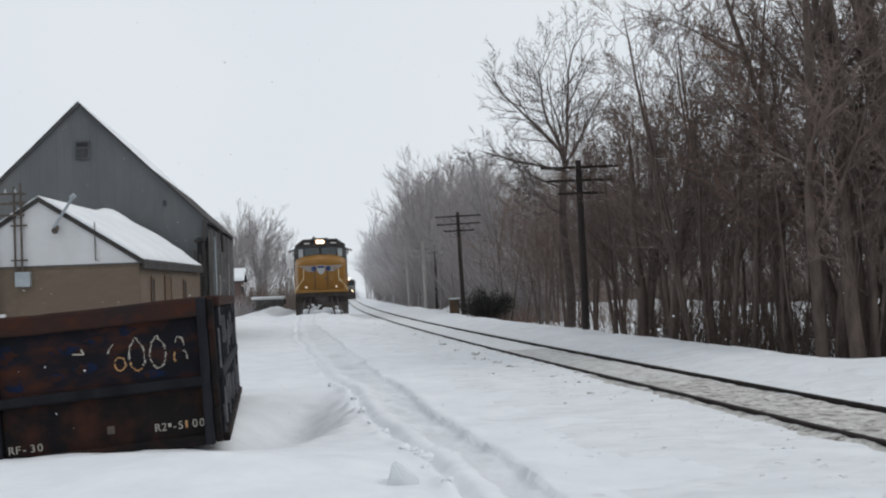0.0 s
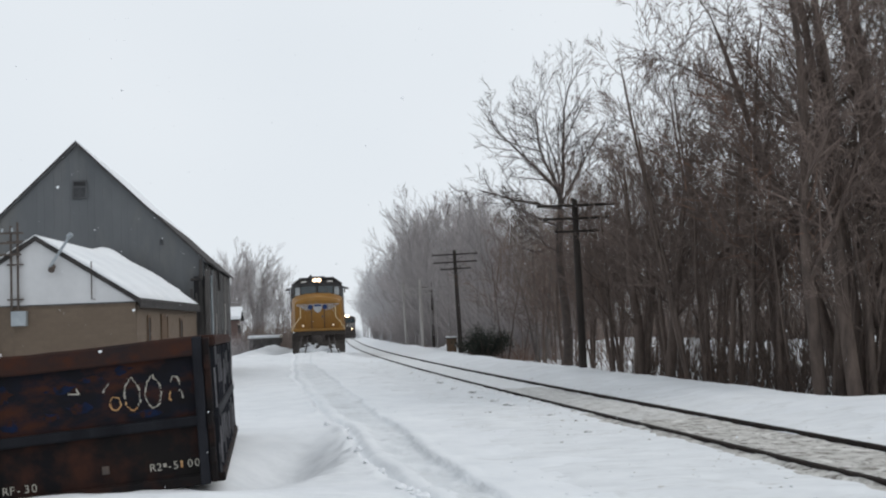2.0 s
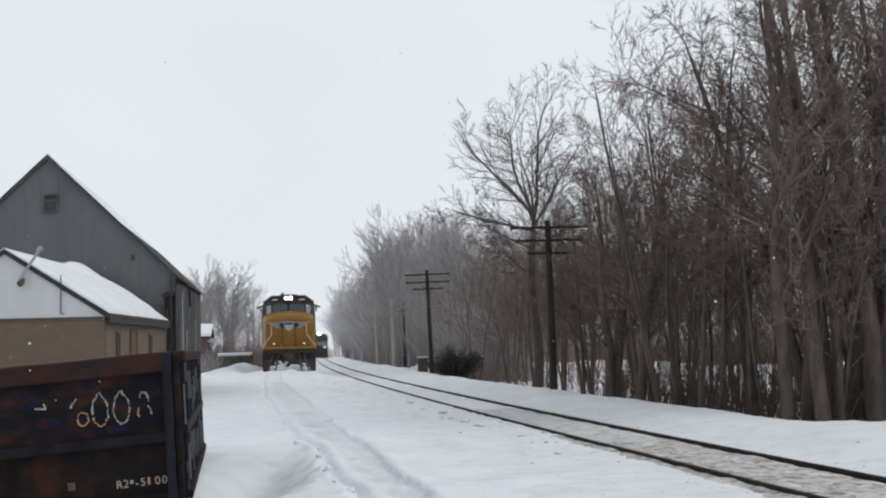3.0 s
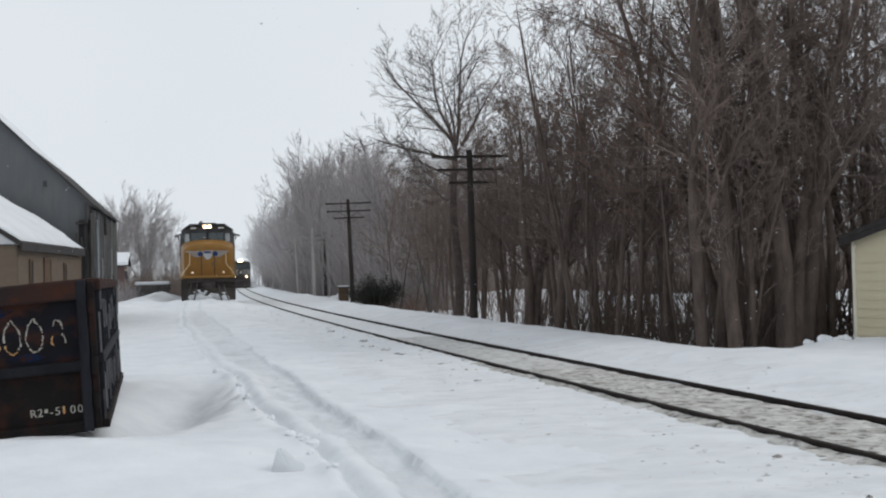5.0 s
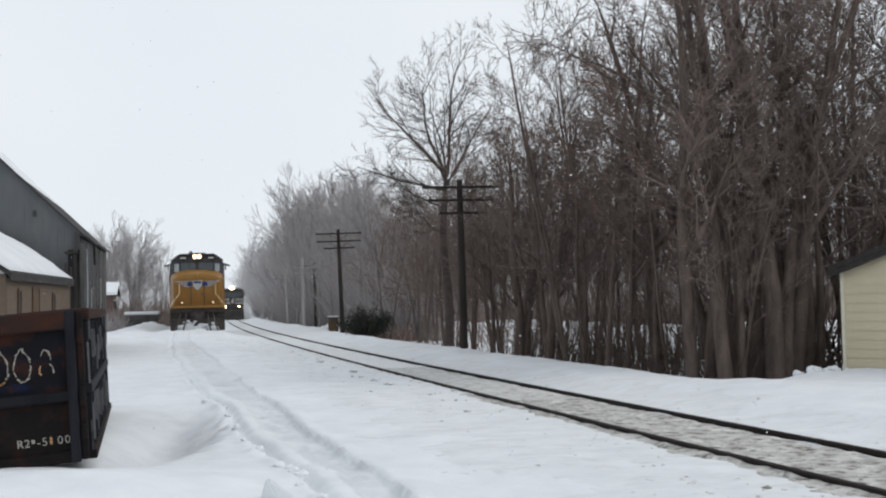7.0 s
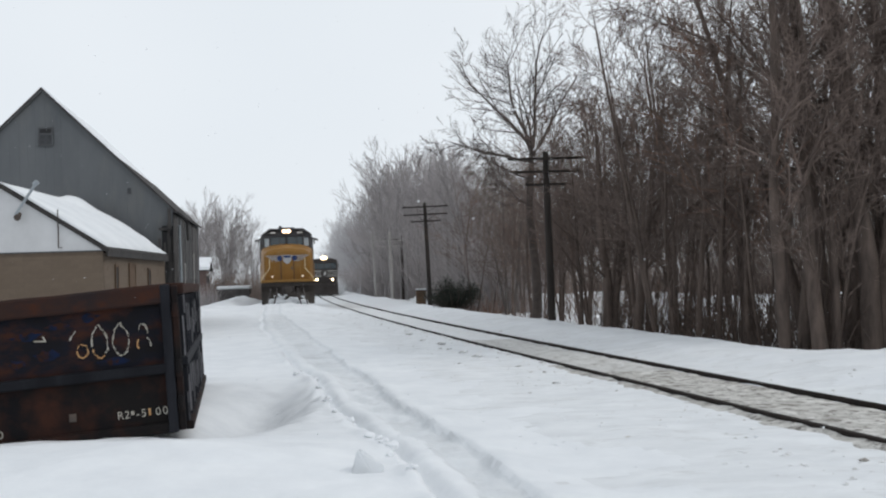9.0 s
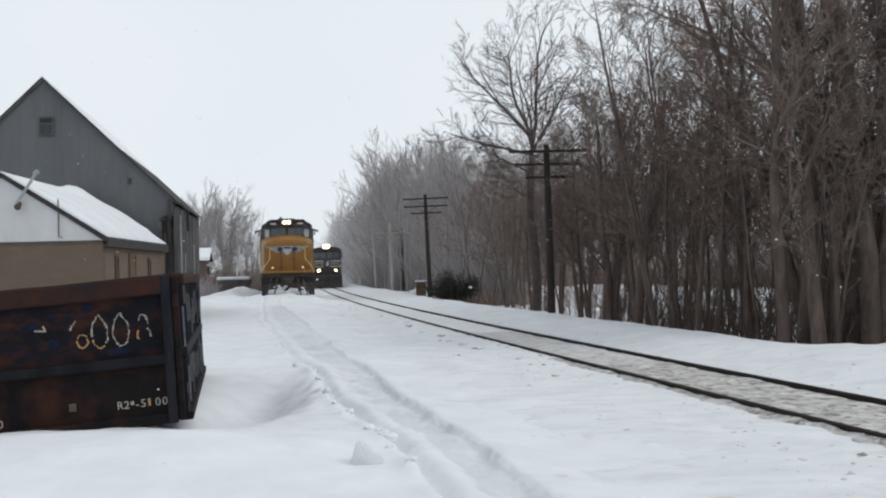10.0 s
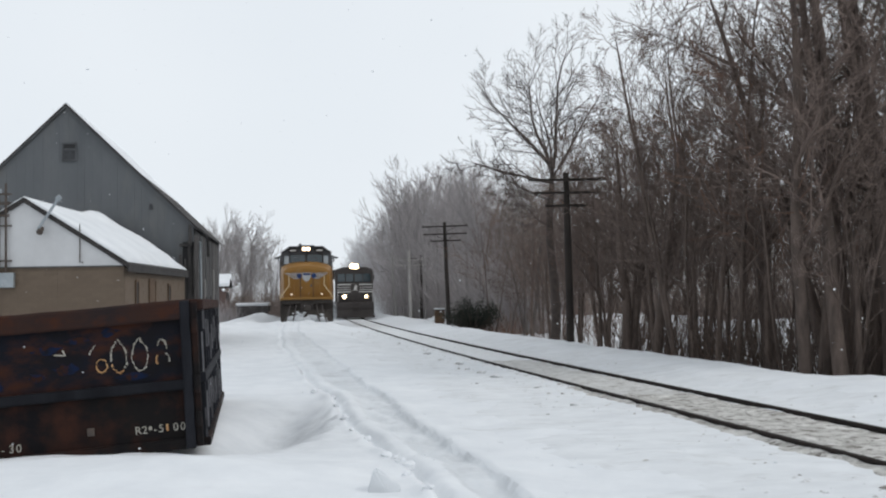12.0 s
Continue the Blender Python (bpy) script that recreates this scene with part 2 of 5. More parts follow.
def tube_path(bm, pts, r, sides=6):
    """One bent tube along the points."""
    pts = [Vector(p) for p in pts]
    rings = []
    for i, p in enumerate(pts):
        d = (pts[min(i + 1, len(pts) - 1)] - pts[max(i - 1, 0)])
        d = d.normalized() if d.length > 1e-6 else Vector((0, 0, 1))
        a = d.cross(Vector((0.13, 0.97, 0.2))).normalized()
        b = d.cross(a)
        rings.append([bm.verts.new(p + (a * math.cos(6.2832 * k / sides) + b * math.sin(6.2832 * k / sides)) * r) for k in range(sides)])
    for p, q in zip(rings, rings[1:]):
        for k in range(sides):
            bm.faces.new((p[k], p[(k + 1) % sides], q[(k + 1) % sides], q[k]))
    bm.faces.new(rings[0][::-1])
    bm.faces.new(rings[-1])
    return bm


def prism(outline, y0, y1, bevel=0.0):
    """An outline in x, z pulled from y0 to y1."""
    bm = bmesh.new()
    a = [bm.verts.new((x, y0, z)) for x, z in outline]
    b = [bm.verts.new((x, y1, z)) for x, z in outline]
    bm.faces.new(a)
    bm.faces.new(b[::-1])
    k = len(a)
    for i in range(k):
        bm.faces.new((a[i], b[i], b[(i + 1) % k], a[(i + 1) % k]))
    bmesh.ops.recalc_face_normals(bm, faces=bm.faces)
    if bevel:
        bmesh.ops.bevel(bm, geom=list(bm.edges), offset=bevel, segments=2, affect="EDGES", profile=0.6)
    return bm


# ---- ground ----
def main_x(y):
    """Centre line of the main track."""
    yy = min(y, 255.0)
    x = 6.95 - 0.172963 * yy + 4.60455e-4 * yy ** 2 - 8.57191e-7 * yy ** 3
    return x - 0.1053 * (y - yy)


def main_slope(y):
    yy = min(y, 255.0)
    return -0.172963 + 2 * 4.60455e-4 * yy - 3 * 8.57191e-7 * yy ** 2


def smooth01(a, b, v):
    t = min(max((v - a) / (b - a), 0), 1)
    return t * t * (3 - 2 * t)


def bump_at(x, y, cx, cy, rx, ry):
    return math.exp(-((x - cx) / rx) ** 2 - ((y - cy) / ry) ** 2)


def lane_edges(y):
    """Offsets of the rut's two edges, over the buried rail of the siding."""
    wig = 0.05 * math.sin(y * 0.7) + 0.05 * noise.noise((0, y * 0.8, 2))
    return -5.28 - 0.02 * min(max(y - 9, 0), 33) + wig, -4.50 - 0.5 * smooth01(30, 70, y) + wig


def ground_z(x, y):
    u = x - main_x(y)
    n1 = noise.noise((x * 0.35, y * 0.35, 3.1))
    n2 = noise.noise((x * 1.3, y * 1.3, 7.7))
    n3 = noise.noise((x * 4.1, y * 4.1, 1.3))
    near = 1 - smooth01(60, 140, y)
    z = -0.07 + near * (0.05 * n1 * smooth01(1.0, 3.0, abs(u)) + 0.027 * n2 + 0.018 * n3)
    # bank beyond the main track, rising to the trees, falling behind them
    z += (0.17 + 0.05 * n1) * smooth01(1.4, 3.0, u) - (0.55 + 0.15 * n1) * smooth01(3.7, 5.2, u + 0.25 * n1) * smooth01(20.5, 24.0, y)
    # siding bed a little higher, with deep snow on it further off
    z += 0.10 * smooth01(-2.2, -3.4, u) * smooth01(20, 60, y) * (1 - smooth01(-6.5, -8.5, u) * 0.5)
    # the trough along the buried rail of the siding: a sharp step, a low ridge, then an icy groove with a crisp far edge
    left, right = lane_edges(y)
    groove = left + 0.44 + 0.07 * n2
    v = u + 0.03 * n3 + 0.04 * n2
    step = smooth01(left - 0.02, left + 0.02, v) * (1 - smooth01(left + 0.06, left + 0.24, v))
    near *= 1 - 0.45 * smooth01(18, 34, y)
    icy = smooth01(groove - 0.10, groove + 0.10, v) * (1 - smooth01(right - 0.02, right + 0.06, v))
    z -= near * (0.125 * step + 0.065 * icy + 0.012 * smooth01(left, left + 0.1, v) * (1 - smooth01(right - 0.05, right + 0.05, v)))
    z += near * 0.045 * math.exp(-((u - left + 0.10) / 0.09) ** 2) * (0.55 + 1.2 * n2 + 0.7 * n3)
    z += near * 0.03 * math.exp(-((u - right - 0.13) / 0.10) ** 2) * (0.6 + n2)
    z += near * icy * 0.03 * (n3 + noise.noise((x * 9, y * 7, 4)))
    lane2 = -3.72 + 0.08 * noise.noise((5, y * 0.5, 2))
    z -= near * 0.02 * (1 - smooth01(0.15, 0.35, abs(u - lane2) + 0.1 * n2))
    # foreground bank before the container, and the hollow the wind has scooped along its side
    z += (0.22 + 0.03 * n2) * bump_at(x, y, -2.4, 10.4, 2.1, 1.6) + 0.12 * bump_at(x, y, -5.5, 10.5, 2.5, 1.8)
    z -= 0.42 * bump_at(x, y, -2.35, 16.0, 0.62, 2.3) + 0.12 * bump_at(x, y, -1.95, 15.4, 0.5, 1.2)
    z += 0.10 * bump_at(x, y, -1.6, 18.8, 0.4, 2.4) + 0.05 * bump_at(x, y, -1.35, 16.4, 0.25, 1.6) * (1 + 2.0 * n3)
    # snow heaped before the standing locomotive
    z += (0.44 + 0.18 * n2) * bump_at(x, y, -7.3, 66.0, 2.4, 2.6)
    # drift banks by the buildings
    z += 0.35 * bump_at(x, y, -12.0, 66, 2.2, 7) + (0.5 + 0.25 * n2) * bump_at(x, y, -10.8, 74.0, 1.5, 6) + 0.3 * bump_at(x, y, -12.2, 75, 1.8, 5)
    z += 0.5 * bump_at(x, y, 0.6, 88, 1.2, 5) * (1 + n2) + 0.35 * bump_at(x, y, -1.0, 100, 1.5, 9)
    # small drift in front of the beige shed
    z += 0.18 * bump_at(x, y, 10.6, 21.8, 1.3, 1.3) * (1 + 0.6 * n2)
    return z


def build_ground():
    us = [-2500, -1200, -600, -300, -150, -90, -60, -45, -36, -30, -26, -23, -20, -18, -16, -14, -12.5, -11.5]
    us += [-11 + 0.11 * i for i in range(42)] + [-6.4 + 0.044 * i for i in range(50)] + [-4.2 + 0.11 * i for i in range(104)]
    us += [7.6, 8.2, 9, 10, 11, 12.5, 14, 16, 19, 24, 30, 40, 60, 100, 180, 350, 700, 1400, 2500]
    ys = [-400, -150, -60, -25, -10, -4, 0, 2, 3.5]
    y = 4.5
    while y < 320:
        ys.append(y)
        y += 0.08 if y < 20 else 0.0068 * y
    ys += [340, 380, 450, 560, 750, 1100, 1700, 2600]
    verts, faces = [], []
    for y in ys:
        c = main_x(max(y, -10))
        for u in us:
            x = c + u if abs(u) < 200 else u
            verts.append((x, y, ground_z(x, y) if 0 < y < 400 and abs(u) < 120 else -0.1))
    w = len(us)
    for j in range(len(ys) - 1):
        for i in range(w - 1):
            k = j * w + i
            faces.append((k, k + 1, k + w + 1, k + w))
    ob = raw("ground", verts, faces, SNOW, smooth=True)
    for extra in (PACKED, SNOW_BLOWN):
        ob.data.materials.append(extra)
    for p in ob.data.polygons:
        x, y, _ = p.center
        if 4 < y < 60:
            u = x - main_x(y)
            left, right = lane_edges(y)
            j = 0.12 * noise.noise((x * 3, y * 3, 1))
            if left + 0.40 + j < u < right + 0.03 + 0.4 * j:
                p.material_index = 1
            elif -3.2 < u + 1.6 * noise.noise((x * 0.9, y * 0.9, 6)) + 3.0 * j < 2.4 and abs(u) > 0.9:
                p.material_index = 2
    return tagged(ob, "deep white drifted snow over open ground", "snow", kind="structure")


build_ground()


# ---- the main track ----
def strip(name, u0, u1, y0, y1, z, mat, rough_edge=0.0, thick=0.012, n=8, melt=0):
    """A thin sheet along the main track between two offsets, uneven on top and at the edges."""
    verts, faces = [], []
    ys = [y0]
    while ys[-1] < y1:
        ys.append(ys[-1] + max(0.12, 0.006 * ys[-1]))
    for y in ys:
        c = main_x(y)
        for i in range(n + 1):
            f = i / n
            e = rough_edge * (noise.noise((0 if melt else f * 40, y * 1.1, u0)) + 0.6 * noise.noise((3, y * 4.3, u0)))
            u = u0 + (u1 - u0) * f + (e * (1 - f if melt < 0 else f) if melt else e if i in (0, n) else 0)
            zz = z + thick * noise.noise((u * 3, y * 3, 5)) + 0.5 * thick * noise.noise((u * 9, y * 9, 8))
            if melt:
                away = 1 - f if melt < 0 else f
                k = away ** 0.6
                zz = zz * (1 - k) + (ground_z(c + u, y) + 0.03 * (0.6 - away) + thick * noise.noise((u * 6, y * 6, 2))) * k - 0.03 * (away > 0.99)
            else:
                zz -= 0.06 if i in (0, n) else 0
            verts.append((c + u, y, zz))
    w = n + 1
    for j in range(len(ys) - 1):
        for i in range(n):
            k = j * w + i
            faces.append((k, k + 1, k + w + 1, k + w))
    return raw(name, verts, faces, mat, smooth=True)


def rail_mesh(name, u, y0, y1, dz=0.0):
    prof = [(-0.07, -0.17), (0.07, -0.17), (0.07, -0.155), (0.012, -0.13), (0.012, -0.04), (0.037, -0.03), (0.037, -0.004), (0.03, 0), (-0.03, 0),
            (-0.037, -0.004), (-0.037, -0.03), (-0.012, -0.04), (-0.012, -0.13), (-0.07, -0.155)]
    verts, faces, ys = [], [], [y0]
    while ys[-1] < y1:
        ys.append(ys[-1] + max(0.8, 0.03 * ys[-1]))
    k = len(prof)
    for y in ys:
        c, s = main_x(y) + u, main_slope(y)
        for a, b in prof:
            verts.append((c + a, y - a * s, b + dz))
    for j in range(len(ys) - 1):
        for i in range(k):
            a, b = j * k + i, j * k + (i + 1) % k
            faces.append((a, b, b + k, a + k))
    return raw(name, verts, faces, RAIL)


track = thing("railway_track", "dark steel rails of the cleared main track in dirty snow", "railway track", kind="structure")
for u in (-0.755, 0.755):
    rail_mesh("rail", u, -8, 330).parent = track
# bed in three lengths, each whiter than the one before
for y0, y1, mat in ((-6, 19, BED), (18.9, 30, BED_GREY), (29.9, 320, BED_WHITE)):
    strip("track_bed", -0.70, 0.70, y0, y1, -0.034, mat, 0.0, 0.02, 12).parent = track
for u0, u1, y1, mat, melt in ((-0.98, -0.795, 21, BED, -1), (-0.96, -0.795, 320, SNOW_OLD, -1), (0.795, 1.2, 320, SNOW_OLD, 1)):
    e = strip("trackside_dirt", u0, u1, 20.9 if u0 == -0.96 else -6, y1, -0.042, mat, 0.28, 0.025, 8, melt)
    e.parent = track
siding = thing("siding_track", "rusty rails of the snow-buried siding", "railway track", kind="structure")
for u in (-5.2, -3.7):
    rail_mesh("rail", u, 70, 330, 0.05).parent = siding


# ---- the old barn ----
def build_barn():
    width, length, eave, peak = 9.6, 13.0, 4.74, 9.4
    barn = thing("barn", "weathered grey board barn with a steep gable roof and broken corner", "barn", pose(-9.13, 44.0, -0.1, 0, 0, 6.3))
    half = width / 2

    def top(x):
        return eave + (peak - eave) * (1 - abs(x - half) / half)

    # gable wall, a shell of boards; local x runs 0 to width, shifted so that the corner is at the origin
    front = part("front_wall", prism([(-width, 0), (0, 0), (0, eave), (-half, peak), (-width, eave)], 0.04, 0.16), BARN_WALL, barn)
    x = 0.0
    while x < width - 0.01:
        w = min(0.3 * random.uniform(0.8, 1.25), width - x)
        d = random.uniform(0.0, 0.006)
        a, b = x + 0.001, x + w - 0.002
        outline = [(a - width, 0), (b - width, 0), (b - width, top(b) - 0.05), (a - width, top(a) - 0.05)]
        if a < half < b:
            outline = [(a - width, 0), (b - width, 0), (b - width, top(b) - 0.05), (half - width, peak - 0.05), (a - width, top(a) - 0.05)]
        part("board", prism(outline, 0.0 - d, 0.035), BARN_WALL, front)
        x += w
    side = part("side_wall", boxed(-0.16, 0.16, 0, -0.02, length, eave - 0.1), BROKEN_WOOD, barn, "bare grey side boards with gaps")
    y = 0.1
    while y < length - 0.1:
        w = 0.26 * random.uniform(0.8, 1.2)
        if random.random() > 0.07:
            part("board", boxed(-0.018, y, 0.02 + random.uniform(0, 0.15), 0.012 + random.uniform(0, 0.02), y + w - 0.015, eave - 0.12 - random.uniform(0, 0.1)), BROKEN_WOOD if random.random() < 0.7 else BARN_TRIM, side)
        y += w
    part("left_wall", boxed(-width, 0.2, 0, -width + 0.14, length, eave - 0.1), BARN_WALL, barn)
    part("back_wall", prism([(-width, 0), (0, 0), (0, eave), (-half, peak), (-width, eave)], length, length + 0.14), BARN_WALL, barn)
    # roof slopes with thickness, overhanging, snow dusted
    over = 0.15
    sl = (peak - eave) / half
    for s, nm in ((1, "roof_slope"), (-1, "roof_slope")):
        xe = -half + s * (half + over)
        ze = eave - sl * over
        bm = prism([(-half, peak + 0.02), (xe, ze + 0.02), (xe, ze + 0.09), (-half, peak + 0.11)], -0.15, length + 0.4)
        roof = part(nm, bm, ROOF_EDGE, barn, "dark worn roofing")
        bm = prism([(-half, peak + 0.115), (xe - s * 0.1, ze + 0.105), (xe - s * 0.1, ze + 0.15), (-half, peak + 0.16)], -0.1, length + 0.3)
        part("roof_snow", bm, SNOW, roof, "thin snow on the roof")
        bm = prism([(-half, peak - 0.05), (xe, ze - 0.05), (xe, ze + 0.015), (-half, peak + 0.015)], -0.145, -0.09)
        part("rake_board", bm, BARN_TRIM, barn)
    # louvred opening high in the gable
    wx0, wx1, wz0, wz1 = -half - 0.1, -half + 0.34, 7.33, 7.93
    win = part("gable_window", boxed(wx0, -0.06, wz0, wx1, -0.028, wz1), WINDOW_GREY, barn, "dark boarded window opening")
    for x0, x1, z0, z1 in ((wx0 - 0.06, wx0, wz0 - 0.06, wz1 + 0.06), (wx1, wx1 + 0.06, wz0 - 0.06, wz1 + 0.06), (wx0, wx1, wz1, wz1 + 0.06), (wx0, wx1, wz0 - 0.06, wz0)):
        part("frame", boxed(x0, -0.075, z0, x1, -0.025, z1, bevel=0.008), BARN_TRIM, win)
    part("cross_board", boxed(wx0 + 0.01, -0.072, 7.70, wx1 - 0.01, -0.062, 7.76), BARN_TRIM, win)
    # upper part of the opening is darker than the rest
    part("broken_pane", boxed(wx0 + 0.01, -0.066, 7.77, wx1 - 0.01, -0.0605, 7.92), DARK_HOLE, win)
    hatch = part("vent_hole", boxed(-1.68, -0.05, 5.40, -1.55, -0.022, 5.6), WINDOW_GREY, barn, "small dark vent hole")
    part("frame", boxed(-1.71, -0.045, 5.37, -1.52, -0.028, 5.40), BARN_TRIM, hatch)
    # broken corner: the post stands clear of torn boards, with a length of gutter hanging from the eave
    torn = random.Random(52)
    part("corner_post", boxed(0.03, -0.22, 0, 0.2, -0.05, 4.35, bevel=0.02), BROKEN_WOOD, barn, "broken splintered corner post")
    # shade of the open corner, painted as a near-black sheet
    part("corner_gap", boxed(-0.42, -0.03, 0.1, 0.012, -0.012, 4.1), DARK_HOLE, barn, "dark sheet painted for the shade where boards are missing")
    for i in range(11):
        x, z = -0.42 + 0.045 * i, torn.uniform(0.0, 0.6) if i % 3 else torn.uniform(1.4, 2.6)
        m = Matrix.Rotation(radians(torn.uniform(-2.5, 2.5)), 4, "Y")
        part("splintered_board", boxed(x, -0.07 - 0.012 * (i % 3), z, x + torn.uniform(0.06, 0.13), -0.045 - 0.012 * (i % 3), torn.uniform(3.0, 4.3), m=m), BROKEN_WOOD, barn)
    part("bracket", boxed(-0.5, -0.42, 3.92, -0.1, -0.1, 4.02, bevel=0.02), ROOF_EDGE, barn)
    part("bracket", boxed(-0.16, -0.38, 3.95, -0.04, -0.22, 4.75, bevel=0.02), BROKEN_WOOD, barn)
    part("gutter_end", tube_path(bmesh.new(), [(0.12, -0.3, 4.66), (0.3, 0.3, 4.55), (0.42, 1.4, 4.4), (0.4, 1.9, 3.6)], 0.05), ROOF_EDGE, barn, "hanging broken gutter")
    part("downpipe", rodded((0.14, 1.6, 0.2), (0.10, 1.6, 4.2), 0.05), GALV, barn)
    for y0, h0 in ((0.7, 3.4), (4.4, 2.6), (9.0, 3.0)):
        part("loose_board", boxed(0.04, y0, 0.1, 0.07, y0 + 0.16, h0, m=Matrix.Rotation(radians(1.5), 4, "X")), GREY_WOOD, barn, "pale loose board")
    # near-black panels on the wall, painted for unlit openings
    for y0 in (3.0, 5.2, 7.4):
        part("side_opening", boxed(0.014, y0, 0.9, 0.045, y0 + 0.5, 2.0), DARK_HOLE, barn)
    return barn


def brick_courses(parent, x0, x1, y, z0, z1, along_y=False, limit=300):
    """Stretcher-bond bricks proud of a mortar wall; alike bricks share their mesh."""
    L, H = 0.41, 0.135
    meshes = {}
    z, row, count = z0, 0, 0
    while z + H <= z1 + 0.02:
        x = x0 - (L / 2 if row % 2 else 0)
        while x < x1:
            a, b = max(x, x0) + 0.0015, min(x + L, x1) - 0.0015
            if b - a > 0.05:
                key = round(b - a, 2)
                if key not in meshes:
                    bm = boxed(0, 0, 0, b - a, 0.03, H - 0.003) if not along_y else boxed(0, 0, 0, 0.03, b - a, H - 0.003)
                    me = bpy.data.meshes.new("brick")
                    bm.to_mesh(me)
                    bm.free()
                    me.materials.append(BRICK)
                    meshes[key] = me
                ob = new("brick", meshes[key])
                ob.parent = parent
                d = random.uniform(-0.004, 0.004)
                ob.location = (a, y - 0.02 + d, z) if not along_y else (y - 0.01 + d, a, z)
                count += 1
            x += L
        z += H
        row += 1
    return count


def build_shed():
    """Long low brick building with a white gable; its front right corner is the origin."""
    w, length, eave, peak = 5.9, 9.4, 2.92, 4.82
    half = w / 2
    shed = thing("brick_outbuilding", "low tan brick building with white gable and snow-covered roof", "outbuilding", pose(-9.16, 34.0, -0.05, 0, 0, 1.4))
    wall = part("front_wall", boxed(-w, 0, 0, 0, 0.2, 2.83), MORTAR, shed, "tan block wall")
    gable = part("gable", prism([(-w - 0.02, 2.835), (0.02, 2.835), (-half, peak)], -0.03, 0.2), WHITE_PAINT, shed, "white painted gable")
    part("gable_flashing", boxed(-w, -0.045, 2.81, 0.02, -0.01, 2.845), BARN_TRIM, gable)
    side = part("side_wall", boxed(-0.2, 0.2, 0, 0, length, 2.76), MORTAR, shed, "tan block side wall")
    part("left_wall", boxed(-w, 0.2, 0, -w + 0.2, length, 2.6), BRICK, shed)
    part("back_wall", prism([(-w, 0), (0, 0), (0, eave), (-half, peak), (-w, eave)], length, length + 0.2), BRICK, shed)
    brick_courses(wall, -3.6, 0.0, -0.005, 0.95, 2.80)
    brick_courses(side, 0.05, length, 0.0, 1.15, 2.68, along_y=True)
    sl = (peak - eave) / half
    for s in (1, -1):
        over = 0.2
        xe, ze = -half + s * (half + over), eave - sl * over
        roof = part("roof_slope", prism([(-half, peak + 0.02), (xe, ze + 0.02), (xe, ze + 0.10), (-half, peak + 0.11)], -0.10, length - 0.1), ROOF_EDGE, shed, "dark roof deck with weathered eaves")
        part("rake_board", prism([(-half, peak - 0.05), (xe, ze - 0.05), (xe, ze + 0.015), (-half, peak + 0.015)], -0.095, -0.055), ROOF_EDGE, roof)
        # dark fascia colour, deepened for the shadow below the roof snow
        part("fascia", boxed(xe - 0.04, -0.2, ze - 0.14, xe, length - 0.12, ze + 0.016), ROOF_EDGE, roof)
        # snow blanket, uneven, thick in a ridge near the middle
        verts, faces, nu, nv = [], [], 14, 30
        for layer in (0, 1):
            for j in range(nv + 1):
                for i in range(nu + 1):
                    f, g = i / nu, j / nv
                    x = -half + s * f * (half + over - 0.06)
                    y = -0.06 + g * (length - 0.1)
                    z = peak + 0.115 - sl * f * (half + over - 0.06)
                    rim = min(1, min(f + 0.15, (1 - f) * 7, g * 9 + 0.35, (1 - g) * 7 + 0.1))
                    t = 0.18 + 0.10 * noise.noise((x * 0.9, y * 0.9, 4)) + 1.05 * math.exp(-((f - 0.05) / 0.2) ** 2 - ((g - 0.80) / 0.09) ** 2) - 0.12 * math.exp(-(f / 0.3) ** 2 - ((g - 0.5) / 0.13) ** 2) + 0.22 * math.exp(-((f - 0.5) / 0.35) ** 2 - ((g - 0.85) / 0.2) ** 2)
                    verts.append((x, y, z + (0 if layer == 0 else max(0.02, t * rim))))
        row = nu + 1
        size = row * (nv + 1)
        for j in range(nv):
            for i in range(nu):
                k = j * row + i + size
                faces.append((k, k + 1, k + row + 1, k + row))
        for i in range(nu):
            for base in (0, nv * row):
                faces.append((base + i, base + i + 1, base + i + 1 + size, base + i + size))
        for j in range(nv):
            for base in (0, nu):
                a = j * row + base
                faces.append((a, a + row, a + row + size, a + size))
        raw("roof_snow", verts, faces, SNOW, roof, smooth=True)
    # small windows and a door in the side wall
    for y0, y1, z0, z1, nm, mt in ((1.4, 1.68, 1.55, 2.35, "side_window", DARK_HOLE), (6.3, 6.6, 1.55, 2.3, "side_window", DARK_HOLE), (3.3, 4.15, 0.1, 2.42, "side_door", DOOR_BROWN)):
        o = part(nm, boxed(0.03, y0, z0, 0.05, y1, z1), mt, shed)
        part("frame", boxed(0.03, y0 - 0.07, z1, 0.07, y1 + 0.07, z1 + 0.08), DOOR_BROWN, o)
        part("frame", boxed(0.03, y0 - 0.07, z0, 0.07, y0, z1), DOOR_BROWN, o)
        part("frame", boxed(0.03, y1, z0, 0.07, y1 + 0.07, z1), DOOR_BROWN, o)
    # conduits, rack, meter boxes, floodlight and stay pipe on the gable
    for x, z0, z1 in ((-3.66, 2.6, 5.25), (-3.46, 2.6, 5.35), (-4.2, 1.0, 4.1)):
        part("conduit", rodded((x, -0.12, z0), (x, -0.12, z1), 0.035), RUSTY_PIPE, shed, "rusty electrical conduit")
    for z in (3.0, 4.05, 4.75, 5.0):
        part("conduit_clamp", boxed(-3.78, -0.15, z, -3.3, -0.06, z + 0.045), RUSTY_PIPE, shed)
